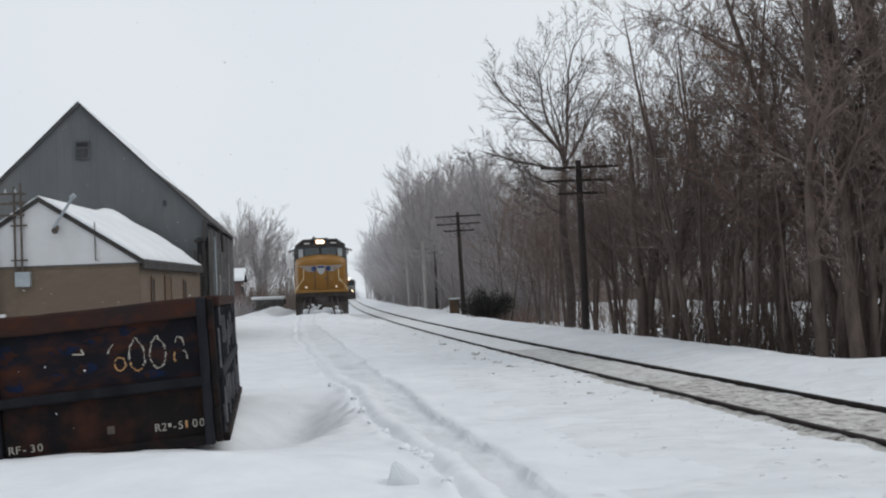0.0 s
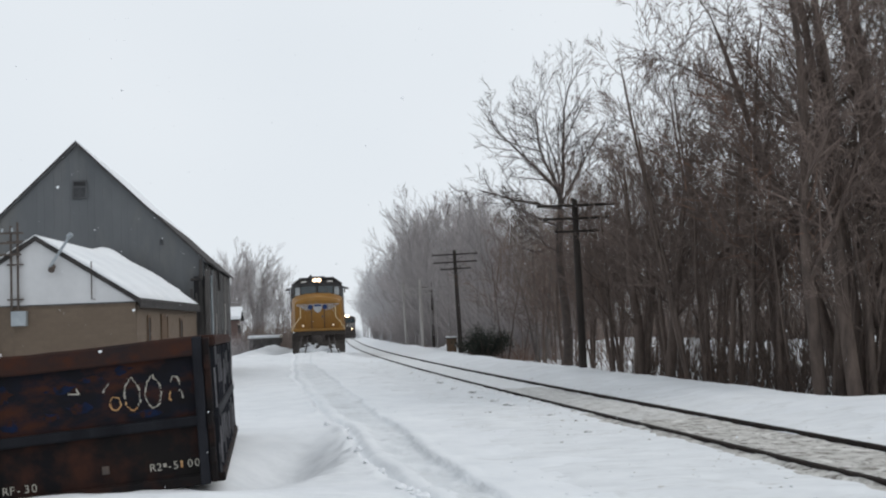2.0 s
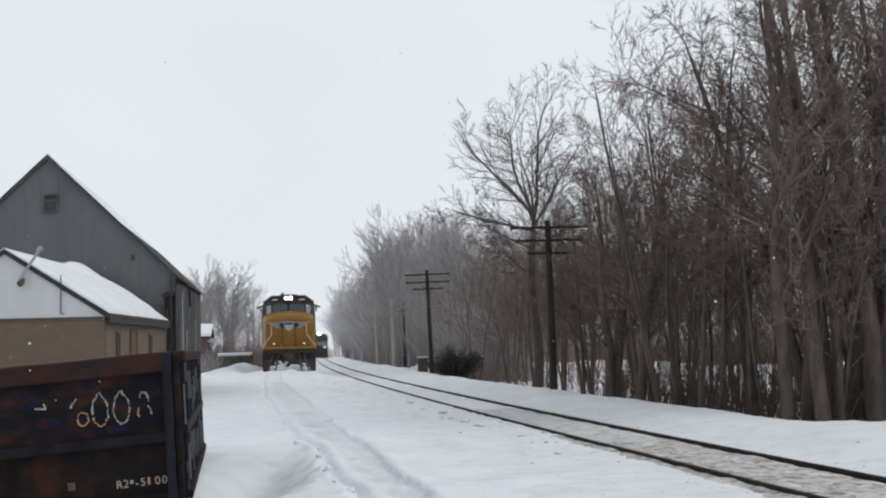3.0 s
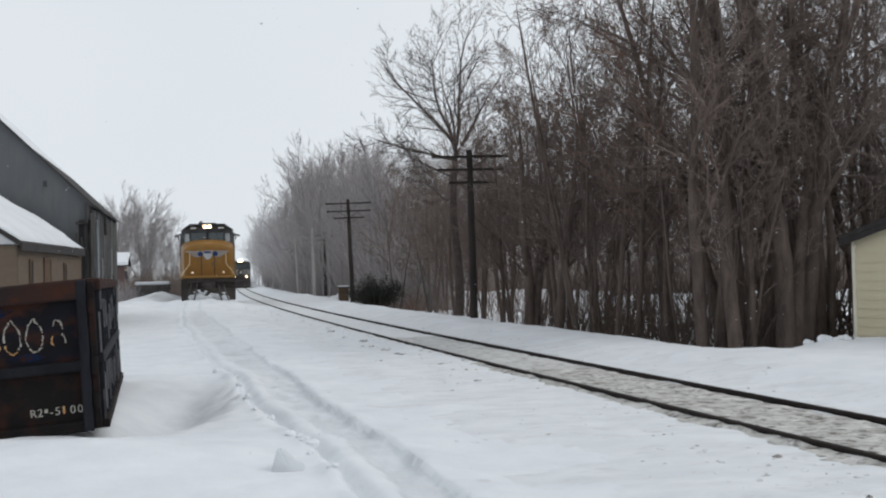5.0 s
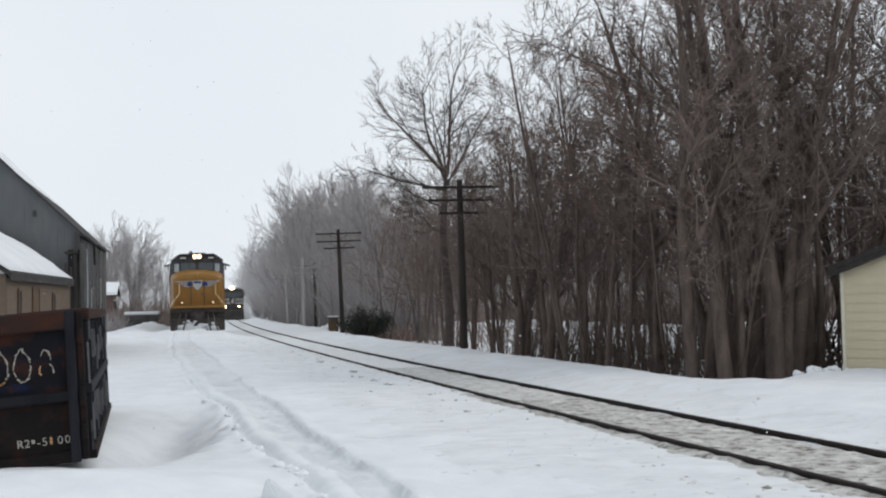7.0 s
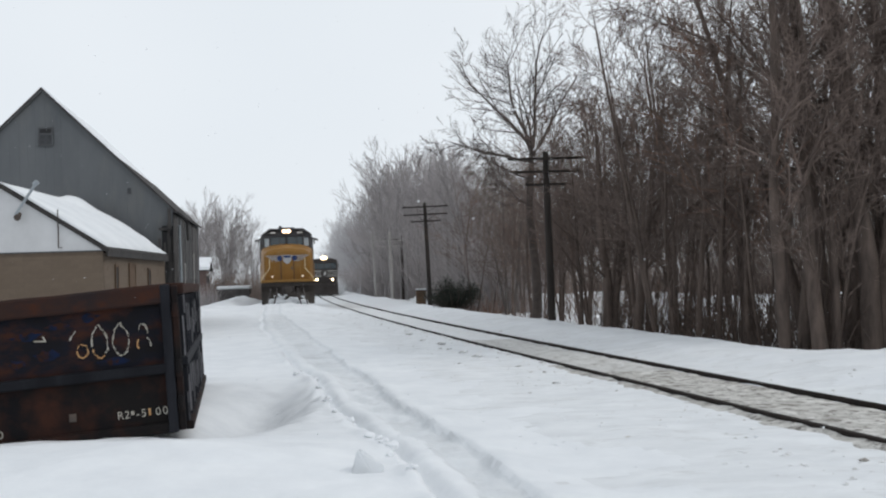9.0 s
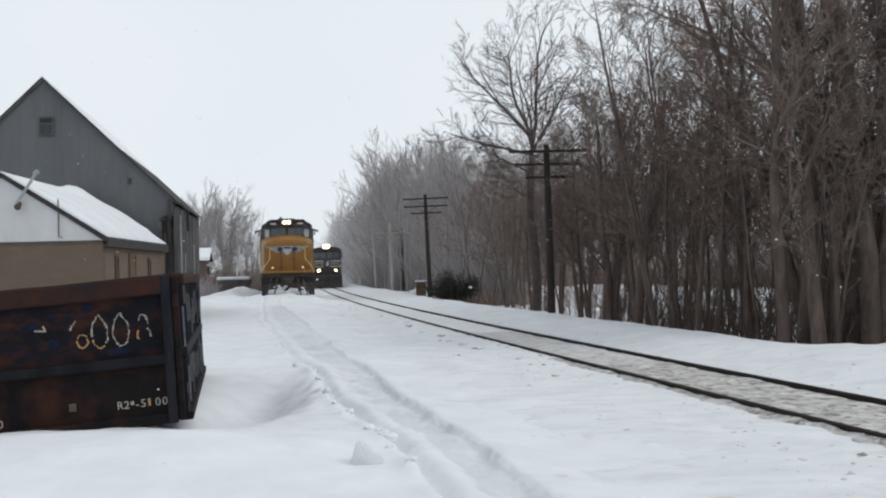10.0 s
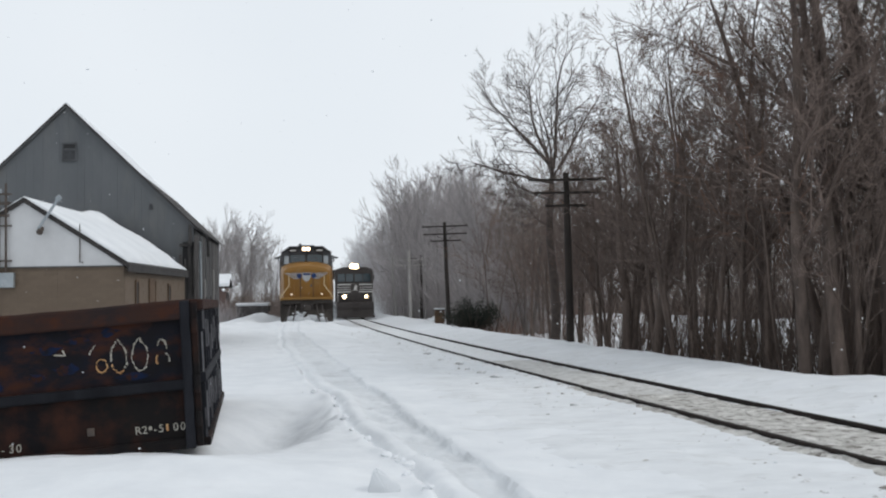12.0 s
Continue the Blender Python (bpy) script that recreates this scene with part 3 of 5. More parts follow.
    for z in (4.35, 4.7, 5.0):
        part("wire_rack_arm", boxed(-4.6, -0.2, z, -3.35, -0.12, z + 0.06), RUSTY_PIPE, shed)
    for x in (-4.5, -4.2, -3.9, -3.6):
        part("insulator", rodded((x, -0.16, 5.06), (x, -0.16, 5.18), 0.045, 0.03), GALV, shed)
    part("meter_box", boxed(-3.66, -0.22, 2.22, -3.2, -0.03, 2.67, bevel=0.03), GALV, shed, "blue-grey electrical box")
    part("meter_box", boxed(-4.28, -0.2, 1.0, -3.99, -0.03, 1.42, bevel=0.02), WHITE_PAINT, shed, "pale meter box")
    lamp = part("floodlight", rodded((-2.40, -0.1, 3.98), (-2.40, -0.32, 3.86), 0.07, 0.10, 12), RUSTY_PIPE, shed, "dark floodlight")
    part("lamp_arm", rodded((-2.40, -0.03, 4.02), (-2.40, -0.2, 3.97), 0.03), GALV, lamp)
    part("stay_pipe", rodded((-2.45, -0.3, 3.95), (-1.85, -0.3, 4.85), 0.045), GALV, shed, "slanting metal flue pipe")
    part("flue_cap", rodded((-1.9, -0.3, 4.82), (-1.78, -0.3, 4.92), 0.08), GALV, shed)
    part("stay_rod", tube_path(bmesh.new(), [(-1.28, -0.08, 4.1), (-1.28, -0.08, 2.95), (-1.18, -0.08, 2.95)], 0.018), RUSTY_PIPE, shed)
    return shed


def build_beige_shed():
    """Vinyl-sided shed beyond the main track, its near corner at the origin, the wall towards the track along local x."""
    shed = thing("garden_shed", "beige vinyl-sided shed with a dark shingled gable roof", "shed", pose(10.92, 22.74, -0.05, 0, 0, -64))
    w, d, eave, rise = 3.6, 4.5, 2.22, 0.29
    half = w / 2
    peak = eave + rise * half
    outline = [(0, 0), (w, 0), (w, eave), (half, peak), (0, eave)]
    part("front_wall", prism(outline, 0.02, 0.12), VINYL, shed)
    part("back_wall", prism(outline, d - 0.1, d), VINYL, shed)
    part("side_wall", boxed(0, 0.12, 0, 0.1, d - 0.1, eave), VINYL, shed)
    part("side_wall", boxed(w - 0.1, 0.12, 0, w, d - 0.1, eave), VINYL, shed)
    # lapped siding boards, each leaning out at its foot
    z = 0.0
    while z < peak - 0.05:
        h = min(0.19, peak - z)
        a = 0.0 if z + h < eave else (z + h - eave) / rise
        if w - 2 * a > 0.2:
            bm = bmesh.new()
            v = [bm.verts.new(p) for p in ((a, -0.008, z), (w - a, -0.008, z), (w - a, 0.012, z + h), (a, 0.012, z + h), (a, 0.019, z), (w - a, 0.019, z), (w - a, 0.019, z + h), (a, 0.019, z + h))]
            for q in ((0, 1, 2, 3), (4, 7, 6, 5), (0, 4, 5, 1), (3, 2, 6, 7), (0, 3, 7, 4), (1, 5, 6, 2)):
                bm.faces.new([v[i] for i in q])
            part("siding_board", bm, VINYL, shed)
        z += 0.19
    part("corner_trim", boxed(-0.03, -0.02, 0, 0.05, 0.06, eave + 0.02, bevel=0.006), VINYL_TRIM, shed, "cream corner trim")
    part("corner_trim", boxed(w - 0.05, -0.02, 0, w + 0.03, 0.06, eave, bevel=0.006), VINYL_TRIM, shed)
    for s in (-1, 1):
        xe = half + s * (half + 0.18)
        ze = eave - rise * 0.18
        roof = part("roof_slope", prism([(half, peak + 0.02), (xe, ze + 0.02), (xe, ze + 0.12), (half, peak + 0.13)], -0.2, d + 0.2), SHINGLE, shed, "dark shingles")
        part("rake_board", prism([(half, peak - 0.10), (xe, ze - 0.10), (xe, ze + 0.015), (half, peak + 0.015)], -0.19, -0.15), SHINGLE, roof)
        part("roof_snow", prism([(half, peak + 0.135), (xe - s * 0.25, ze + 0.19), (xe - s * 0.25, ze + 0.2), (half, peak + 0.16)], 0.1, d + 0.1), SNOW, roof)
    return shed


# ---- the steel waste container ----
def text_part(name, body, size, mat, parent, m, label=""):
    cu = bpy.data.curves.new(name, "FONT")
    cu.body, cu.size, cu.extrude = body, size, 0.002
    tmp = bpy.data.objects.new(name, cu)
    scene.collection.objects.link(tmp)
    me = bpy.data.meshes.new_from_object(tmp.evaluated_get(bpy.context.evaluated_depsgraph_get()))
    bpy.data.objects.remove(tmp)
    me.materials.clear()
    me.materials.append(mat)
    ob = new(name, me)
    ob.parent = parent
    ob.matrix_local = m
    if label:
        tagged(ob, label)
    return ob


def build_container():
    w, length, h = 2.5, 6.8, 1.68
    c = thing("waste_container", "rusty dark blue steel roll-off container half buried in snow", "container", pose(-2.58, 12.85, 0.0, 0, -2.6, 9.0))
    # shell: end wall, side walls, floor, open top
    part("end_wall", boxed(-w + 0.08, 0.06, 0.15, -0.12, 0.12, h - 0.2), DUMP_DARK, c)
    upper = part("upper_panel", boxed(-w + 0.14, 0.03, 0.78, -0.16, 0.058, h - 0.21), DUMP_BLUE, c, "faded blue steel panel streaked with rust")
    lower = part("lower_panel", boxed(-w + 0.14, 0.03, 0.1, -0.16, 0.058, 0.70), DUMP_DARK, c, "dark scraped steel panel")
    part("mid_rail", boxed(-w + 0.1, -0.055, 0.67, -0.11, 0.028, 0.785, bevel=0.02), WORN_EDGE, c)
    part("bottom_rail", boxed(-w + 0.1, -0.04, 0.0, -0.11, 0.056, 0.12, bevel=0.02), DUMP_DARK, c)
    # dented top rim of the end wall, sagging towards one corner
    bm = bmesh.new()
    rings = []
    for x, dz, out in ((-w, 0.012, 0.0), (-2.3, 0.006, 0.014), (-2.1, -0.004, 0.0), (-1.9, -0.012, -0.014), (-1.72, -0.006, 0.008), (-1.3, -0.012, 0.0), (-0.95, -0.008, 0.012), (-0.55, 0.0, 0.0), (-0.05, 0.0, 0.0)):
        z0, z1 = h - 0.22 + dz * 0.7, h + dz
        rings.append([bm.verts.new((x, -0.05 + out + a, z)) for a, z in ((0.012, z0), (0.0, z0 + 0.02), (0.0, z1 - 0.025), (0.02, z1), (0.17, z1), (0.19, z1 - 0.02), (0.19, z0))])
    for p, q in zip(rings, rings[1:]):
        for i in range(7):
            bm.faces.new((p[i], p[(i + 1) % 7], q[(i + 1) % 7], q[i]))
    bm.faces.new(rings[0])
    bm.faces.new(rings[-1][::-1])
    bmesh.ops.recalc_face_normals(bm, faces=bm.faces)
    part("top_rim", bm, DUMP_RIM, c, "rust-eaten sagging top rim")
    for x0, x1 in ((-0.17, -0.06), (-w, -w + 0.13)):
        part("corner_post", boxed(x0, -0.06, 0, x1, 0.12, h - 0.01, bevel=0.02), WORN_EDGE, c)
    part("hinge_post", boxed(-0.055, -0.03, 0.02, 0.02, 0.10, h - 0.03, bevel=0.015), DUMP_DARK, c)
    for x0, x1 in ((-0.06, 0.0), (-w, -w + 0.06)):
        # left wall is lowered to stay hidden behind the rim from the camera
        lowered = 0.0 if x1 == 0.0 else 0.26
        wall = part("side_wall", boxed(x0, 0.12, 0.05, x1 - 0.005, length, h - 0.12 - lowered), DUMP_BLUE, c)
        part("side_rim", boxed(x0 - 0.03, 0.10, h - 0.13 - lowered, x1 + 0.09, length, h - lowered, bevel=0.03), DUMP_RIM, c, "rusty side rim")
        n = 11
        for i in range(n):
            y = 0.2 + i * (length - 0.3) / (n - 1)
            for z0, z1 in ((0.05, 0.72), (0.84, h - 0.14 - lowered)):
                part("side_rib", boxed(x1 + 0.002, y - 0.045, z0, x1 + 0.07, y + 0.045, z1, bevel=0.012), WORN_EDGE, wall)
                # pale strips of random length on the front edges of the ribs
                if x1 == 0.0:
                    lo, hi = sorted((random.uniform(z0, z1), random.uniform(z0, z1)))
                    part("scraped_edge", boxed(x1 + 0.047, y - 0.050, lo, x1 + 0.066, y - 0.0455, max(hi, lo + 0.35)), RIB_EDGE, wall)
        part("side_rail", boxed(x1 + 0.002, 0.14, 0.725, x1 + 0.082, length, 0.835, bevel=0.015), WORN_EDGE, wall)
        part("side_sill", boxed(x1 + 0.002, 0.14, 0.0, x1 + 0.1, length, 0.1, bevel=0.02), DUMP_DARK, wall)
    part("back_wall", boxed(-w, length, 0, 0, length + 0.08, h - 0.16), DUMP_DARK, c)
    part("floor_plate", boxed(-w, 0.12, 0.02, 0, length, 0.12), DUMP_DARK, c)
    part("hinge", rodded((-0.02, -0.05, 0.62), (-0.02, -0.05, 0.82), 0.035), DUMP_DARK, c)
    for z in (0.25, 1.3):
        part("hinge", rodded((-0.02, -0.05, z), (-0.02, -0.05, z + 0.16), 0.035), DUMP_DARK, c)
    part("latch_plate", boxed(-1.24, 0.0, 0.22, -1.16, 0.028, 0.31, bevel=0.008), RUSTY_PIPE, c)
    # remnants of the old blue paint
    patch_rng = random.Random(14)
    for px, pz, sx, sz in ((-1.62, 1.24, 0.2, 0.05), (-1.45, 1.0, 0.13, 0.09), (-1.75, 0.95, 0.1, 0.06), (-2.2, 0.9, 0.12, 0.07), (-0.95, 1.38, 0.12, 0.05), (-0.75, 0.87, 0.2, 0.04), (-2.25, 1.25, 0.12, 0.1), (-1.3, 1.32, 0.12, 0.04)):
        ring = [(px + sx * math.cos(0.45 * i) * patch_rng.uniform(0.5, 1.25), pz + sz * math.sin(0.45 * i) * patch_rng.uniform(0.5, 1.25)) for i in range(14)]
        part("paint_remnant", prism(ring, 0.0265, 0.029), BLUE_PATCH, upper)
    # hand-stencilled, half worn numerals
    worn = random.Random(31)

    def stroke(name, pts, r, mat):
        """One painted stroke, flaked off here and there."""
        bm, i = bmesh.new(), 0
        while i < len(pts) - 1:
            run = worn.randint(1, 3)
            piece = [(x + worn.gauss(0, 0.004), 0.026, z + worn.gauss(0, 0.004)) for x, z in pts[i:i + run + 1]]
            if len(piece) > 1:
                a, b = Vector(piece[-2]), Vector(piece[-1])
                piece[-1] = tuple(a.lerp(b, worn.uniform(0.45, 1.0)))
                tube_path(bm, piece, r * worn.uniform(0.5, 1.35), 5)
            i += run
        part(name, bm, mat, upper)

    def oval(cx, cz, rx, rz, a0, a1, n=14, jag=0.0):
        return [(cx + rx * math.sin(a0 + (a1 - a0) * i / n), cz + rz * math.cos(a0 + (a1 - a0) * i / n)) for i in range(n + 1)]

    zc = 1.09
    def drop(cx, mat, a0=0.0, a1=2 * math.pi):
        pts = [(x, z + (0.035 if abs(x - cx) < 0.02 and z > zc else 0)) for x, z in oval(cx, zc, 0.085, 0.165, a0, a1)]
        stroke("painted_numeral", pts, 0.009, mat)

    drop(-0.86, STENCIL, 0.0, 2.4)
    drop(-0.86, STENCIL_RUST, 2.6, 4.3)
    drop(-0.86, STENCIL, 4.5, 6.1)
    drop(-0.63, STENCIL, 0.0, 1.3)
    drop(-0.63, STENCIL, 1.5, 3.9)
    drop(-0.63, STENCIL, 4.05, 6.2)
    stroke("painted_numeral", oval(-1.08, zc, 0.10, 0.16, math.pi * 1.95, math.pi * 1.62, 5), 0.008, STENCIL)
    stroke("painted_numeral", oval(-1.05, zc - 0.07, 0.06, 0.075, 0, 2 * math.pi, 10), 0.008, STENCIL_RUST)
    stroke("painted_numeral", oval(-0.38, zc + 0.07, 0.05, 0.09, -1.2, 1.9, 7), 0.009, STENCIL)
    stroke("painted_numeral", oval(-0.38, zc - 0.07, 0.07, 0.09, 0.6, 1.9, 5), 0.010, STENCIL)
    stroke("painted_numeral", oval(-0.38, zc - 0.06, 0.075, 0.08, 4.0, 5.6, 5), 0.009, STENCIL_RUST)
    stroke("painted_mark", [(-1.55, 1.19), (-1.43, 1.17), (-1.46, 1.23), (-1.43, 1.17)], 0.008, STENCIL)
    # stencilled code, plain strokes where it cannot be read
    def stencil(body, x, z):
        for i, letter in enumerate(body):
            text_part("stencilled_letter", letter, 0.125, STENCIL, lower, pose(x + 0.078 * i, 0.026, z, 90, 0, 0), "worn white stencilled letter")

    stencil("R2", -0.75, 0.215)
    stencil("-", -0.545, 0.215)
    stencil("5", -0.49, 0.215)
    stencil("00", -0.33, 0.215)
    stencil("RF-30", -2.34, 0.16)
    part("stencil_bar", boxed(-0.595, 0.022, 0.25, -0.56, 0.029, 0.29), STENCIL, lower)
    part("stencil_bar", boxed(-0.405, 0.022, 0.22, -0.38, 0.029, 0.30), STENCIL_RUST, lower)
    # the end wall leans further than the body, turned to fit the camera's view
    face = ("end_wall", "upper_panel", "lower_panel", "mid_rail", "bottom_rail", "top_rim")
    rack = Matrix.Translation((-0.1, 0, 1.0)) @ Matrix.Rotation(radians(-1.6), 4, "Y") @ Matrix.Translation((0.1, 0, -1.0))
    for o in c.children:
        if o.name.split(".")[0] in face:
            o.matrix_local = rack
    return c


# ---- line poles ----
def build_pole(name, label, at, height, r, arms, mat, lean=0.0, group="telegraph poles beside the line", pegs=True):
    p = thing(name, label, "utility pole", at, group)
    bm = bmesh.new()
    rod(bm, (0, 0, -0.4), (0, 0, height * 0.55), r, r * 0.9, 12)
    rod(bm, (0, 0, height * 0.55), (0, 0, height), r * 0.9, r * 0.72, 12)
    part("pole_shaft", bm, mat, p, smooth=False)
    for z, half in arms:
        arm = part("crossarm", boxed(-half, -r - 0.07, z - 0.04, half, -r + 0.03, z + 0.04, bevel=0.01), mat, p)
        part("arm_brace", rodded((-half * 0.45, -r - 0.06, z - 0.05), (0, -r - 0.02, z - 0.4), 0.012), mat, arm)
        part("arm_brace", rodded((half * 0.45, -r - 0.06, z - 0.05), (0, -r - 0.02, z - 0.4), 0.012), mat, arm)
        if pegs:
            for i in range(4):
                x = -half * 0.92 + i * half * 1.84 / 3
                part("insulator_pin", rodded((x, -r - 0.02, z + 0.04), (x, -r - 0.02, z + 0.12), 0.014, 0.02, 6), CREOSOTE, arm)
    return p


build_barn()
build_shed()
build_beige_shed()
build_container()
build_pole("telegraph_pole", "black creosoted telegraph pole with three sagging crossarms", pose(4.68, 37.2, 0.02, 0, -0.4, 4), 5.72, 0.135, ((5.48, 1.3), (5.05, 1.1), (4.62, 0.75)), CREOSOTE)
build_pole("telegraph_pole", "black creosoted telegraph pole with leaning crossarms", pose(1.18, 66, 0.02, 0, -1.6, 6), 6.1, 0.13, ((5.85, 1.35), (5.4, 1.3), (5.0, 0.9)), CREOSOTE)
build_pole("telegraph_pole", "pale weathered line pole with two crossarms", pose(-1.44, 92, 0.1, 0, -1.2, 8), 5.5, 0.14, ((4.75, 1.45), (4.3, 1.5)), GREY_WOOD)
build_pole("telegraph_pole", "pale bare line pole", pose(-3.36, 112, 0.1, 0, -2.2, 8), 6.3, 0.13, ((5.9, 0.5),), GREY_WOOD)
build_pole("telegraph_pole", "distant dark line pole by the woods", pose(-0.6, 100, 0.0, 0, 0, 8), 5.6, 0.14, ((5.2, 1.2),), CREOSOTE)
build_pole("telegraph_pole", "distant dark line pole by the woods", pose(-5.6, 160, 0.0, 0, 0, 8), 6.0, 0.14, ((5.6, 1.2),), CREOSOTE)


# ---- locomotives: front towards -y, rail head at z = 0 ----
def build_truck(parent, y, mat):
    t = part("truck_frame", boxed(-1.25, y - 2.0, 0.42, 1.25, y + 2.0, 0.85, bevel=0.05), mat, parent)
    for dy in (-1.6, 0, 1.6):
        for s in (-1, 1):
            part("wheel", rodded((s * 0.68, y + dy, 0.51), (s * 0.82, y + dy, 0.51), 0.51, 0.51, 20), GRIME, t)
        part("axle", rodded((-0.68, y + dy, 0.51), (0.68, y + dy, 0.51), 0.09), GRIME, t)


def lamp_unit(parent, name, x, y, z, r, lens, case):
    o = part(name, rodded((x, y + 0.10, z), (x, y, z), r * 1.3, r * 1.3, 14), case, parent)
    part("lens", rodded((x, y - 0.012, z), (x, y + 0.004, z), r, r, 14), lens, o, "lit lamp lens" if lens is not LAMP_DIM else "")
    return o


def build_yellow_loco(at):
    lo = thing("yellow_locomotive", "yellow and grey diesel locomotive standing on the snowy siding", "locomotive", at)
    frame_z = 1.45
    part("underframe", boxed(-1.5, 0.35, 1.12, 1.5, 20.8, 1.42, bevel=0.03), GRIME, lo)
    part("walkway", boxed(-1.53, 0.1, 1.425, 1.53, 20.8, frame_z + 0.05, bevel=0.015), YELLOW_DARK, lo)
    # pilot with plough, anticlimber and steps
    part("anticlimber", boxed(-1.47, -0.12, 1.45, 1.47, 0.34, 1.60, bevel=0.03), YELLOW_DARK, lo, "grimy yellow anticlimber")
    part("anticlimber_web", boxed(-1.42, -0.02, 1.2, 1.42, 0.3, 1.445), GRIME, lo)
    part("pilot_sheet", prism([(-1.5, 0.28), (1.5, 0.28), (1.5, 1.19), (-1.5, 1.19)], 0.12, 0.2), GRIME, lo, "dark pilot plate")
    plough = bmesh.new()
    pv = [(-1.45, 0.10, 0.85), (0, -0.28, 0.85), (1.45, 0.10, 0.85), (-1.5, -0.02, 0.14), (0, -0.48, 0.14), (1.5, -0.02, 0.14)]
    q = [plough.verts.new(p) for p in pv] + [plough.verts.new((a, b + 0.06, c)) for a, b, c in pv]
    for f in ((0, 1, 4, 3), (1, 2, 5, 4), (6, 9, 10, 7), (7, 10, 11, 8), (0, 6, 7, 1), (1, 7, 8, 2), (3, 4, 10, 9), (4, 5, 11, 10), (0, 3, 9, 6), (2, 8, 11, 5)):
        plough.faces.new([q[i] for i in f])
    part("snow_plough", plough, GRIME, lo, "dark steel plough blade")
    part("coupler", boxed(-0.13, -0.62, 0.82, 0.13, 0.15, 1.06, bevel=0.03), GRIME, lo)
    part("coupler_knuckle", boxed(-0.2, -0.74, 0.76, 0.2, -0.5, 1.12, bevel=0.06), GRIME, lo)
    part("coupler_pocket", boxed(-0.36, -0.02, 0.7, 0.36, 0.13, 1.2, bevel=0.03), LOCO_BLACK, lo)
    for x in (-0.95, -0.62, 0.55, 0.85):
        part("air_hose", tube_path(bmesh.new(), [(x, 0.05, 1.15), (x * 1.02, -0.36, 1.0), (x * 1.1, -0.58, 0.62), (x * 1.3, -0.72, 0.16)], 0.042), LOCO_BLACK, lo)
    for s in (-1, 1):
        for i, z in enumerate((0.42, 0.72, 1.02)):
            part("step", boxed(min(s * 1.12, s * 1.52), 0.0, z, max(s * 1.12, s * 1.52), 0.36, z + 0.04), GRIME, lo)
        part("step_side", boxed(s * 1.10 - 0.02, -0.02, 0.36, s * 1.10 + 0.02, 0.4, 1.36), GRIME, lo)
        part("wheel_guard", boxed(min(s * 1.0, s * 1.5), 0.2, 0.2, max(s * 1.0, s * 1.5), 0.5, 1.1, bevel=0.03), GRIME, lo)
    # clumps of ploughed snow on the pilot
    clump = random.Random(8)
    for i in range(30):
        x, z, r = clump.uniform(-0.95, 0.95), clump.uniform(0.0, 0.45), clump.uniform(0.13, 0.25)
        if i % 5 == 0:
            z, r = clump.uniform(0.5, 0.8), clump.uniform(0.07, 0.13)
        bm = bmesh.new()
        bmesh.ops.create_icosphere(bm, subdivisions=2, radius=r, matrix=Matrix.Translation((x, -0.3, z)) @ Matrix.Diagonal((1.4, 0.8, 0.8, 1)))
        for v in bm.verts:
            v.co += (v.co - Vector((x, -0.3, z))) * 0.9 * noise.noise(v.co * 9)
        part("packed_snow", bm, SNOW, lo, "packed snow clump", smooth=True)
    # nose: tapered, rounded top
    def nose_ring(y, w, z1, crown):
        out = [(-w, y, 1.5), (-w, y, z1 - 0.35)]
        for i in range(1, 12):
            a = math.pi * i / 12
            out.append((-w * math.cos(a) * (1.0 if abs(math.cos(a)) > 0.9 else 0.99), y, z1 - 0.35 + (0.35 + crown) * math.sin(a) ** 0.7))
        return out + [(w, y, z1 - 0.35), (w, y, 1.5)]

    bm = bmesh.new()
    rings = [[bm.verts.new(p) for p in nose_ring(*r)] for r in ((0.72, 1.20, 3.20, 0.10), (0.80, 1.32, 3.34, 0.12), (1.5, 1.46, 3.52, 0.16), (2.5, 1.52, 3.60, 0.18))]
    for a, b in zip(rings, rings[1:]):
        for i in range(len(a) - 1):
            bm.faces.new((a[i], a[i + 1], b[i + 1], b[i]))
    bm.faces.new(rings[0][::-1])
    bmesh.ops.recalc_face_normals(bm, faces=bm.faces)
    nose = part("nose", bm, YELLOW, lo, "yellow rounded nose")
    part("nose_door", boxed(-0.36, 0.695, 1.62, 0.36, 0.722, 3.05, bevel=0.008), YELLOW, nose)
    for x in (-0.37, 0.36):
        part("door_seam", boxed(x - 0.01, 0.686, 1.6, x + 0.03, 0.7, 2.9), GRIME, nose)
    part("door_handle", boxed(0.22, 0.65, 2.2, 0.3, 0.69, 2.36, bevel=0.01), LOCO_GREY, nose)
    # emblem of plain shapes: two spread wings of bars and a shield
    emblem = part("emblem_shield", prism([(-0.24, 3.06), (0.24, 3.06), (0.24, 2.78), (0.14, 2.6), (0, 2.52), (-0.14, 2.6), (-0.24, 2.78)], 0.67, 0.687), WING_SILVER, nose, "plain silver shield shape")
    part("shield_band", boxed(-0.2, 0.662, 2.9, 0.2, 0.669, 3.02), WING_BLUE, emblem)
    for s in (-1, 1):
        part("emblem_disc", rodded((s * 0.42, 0.688, 2.87), (s * 0.42, 0.672, 2.87), 0.15, 0.15, 16), WING_BLUE, nose)
        for i in range(5):
            x0, x1 = 0.25 + 0.04 * i, 1.24 - 0.12 * i
            z = 3.02 - 0.075 * i
            part("wing_bar", boxed(min(s * x0, s * x1), 0.676, z - 0.018, max(s * x0, s * x1), 0.695, z + 0.018), WING_SILVER, nose)
    lamp_unit(lo, "ditch_light", -0.86, 0.42, 1.78, 0.06, LAMP_DIM, YELLOW_DARK)
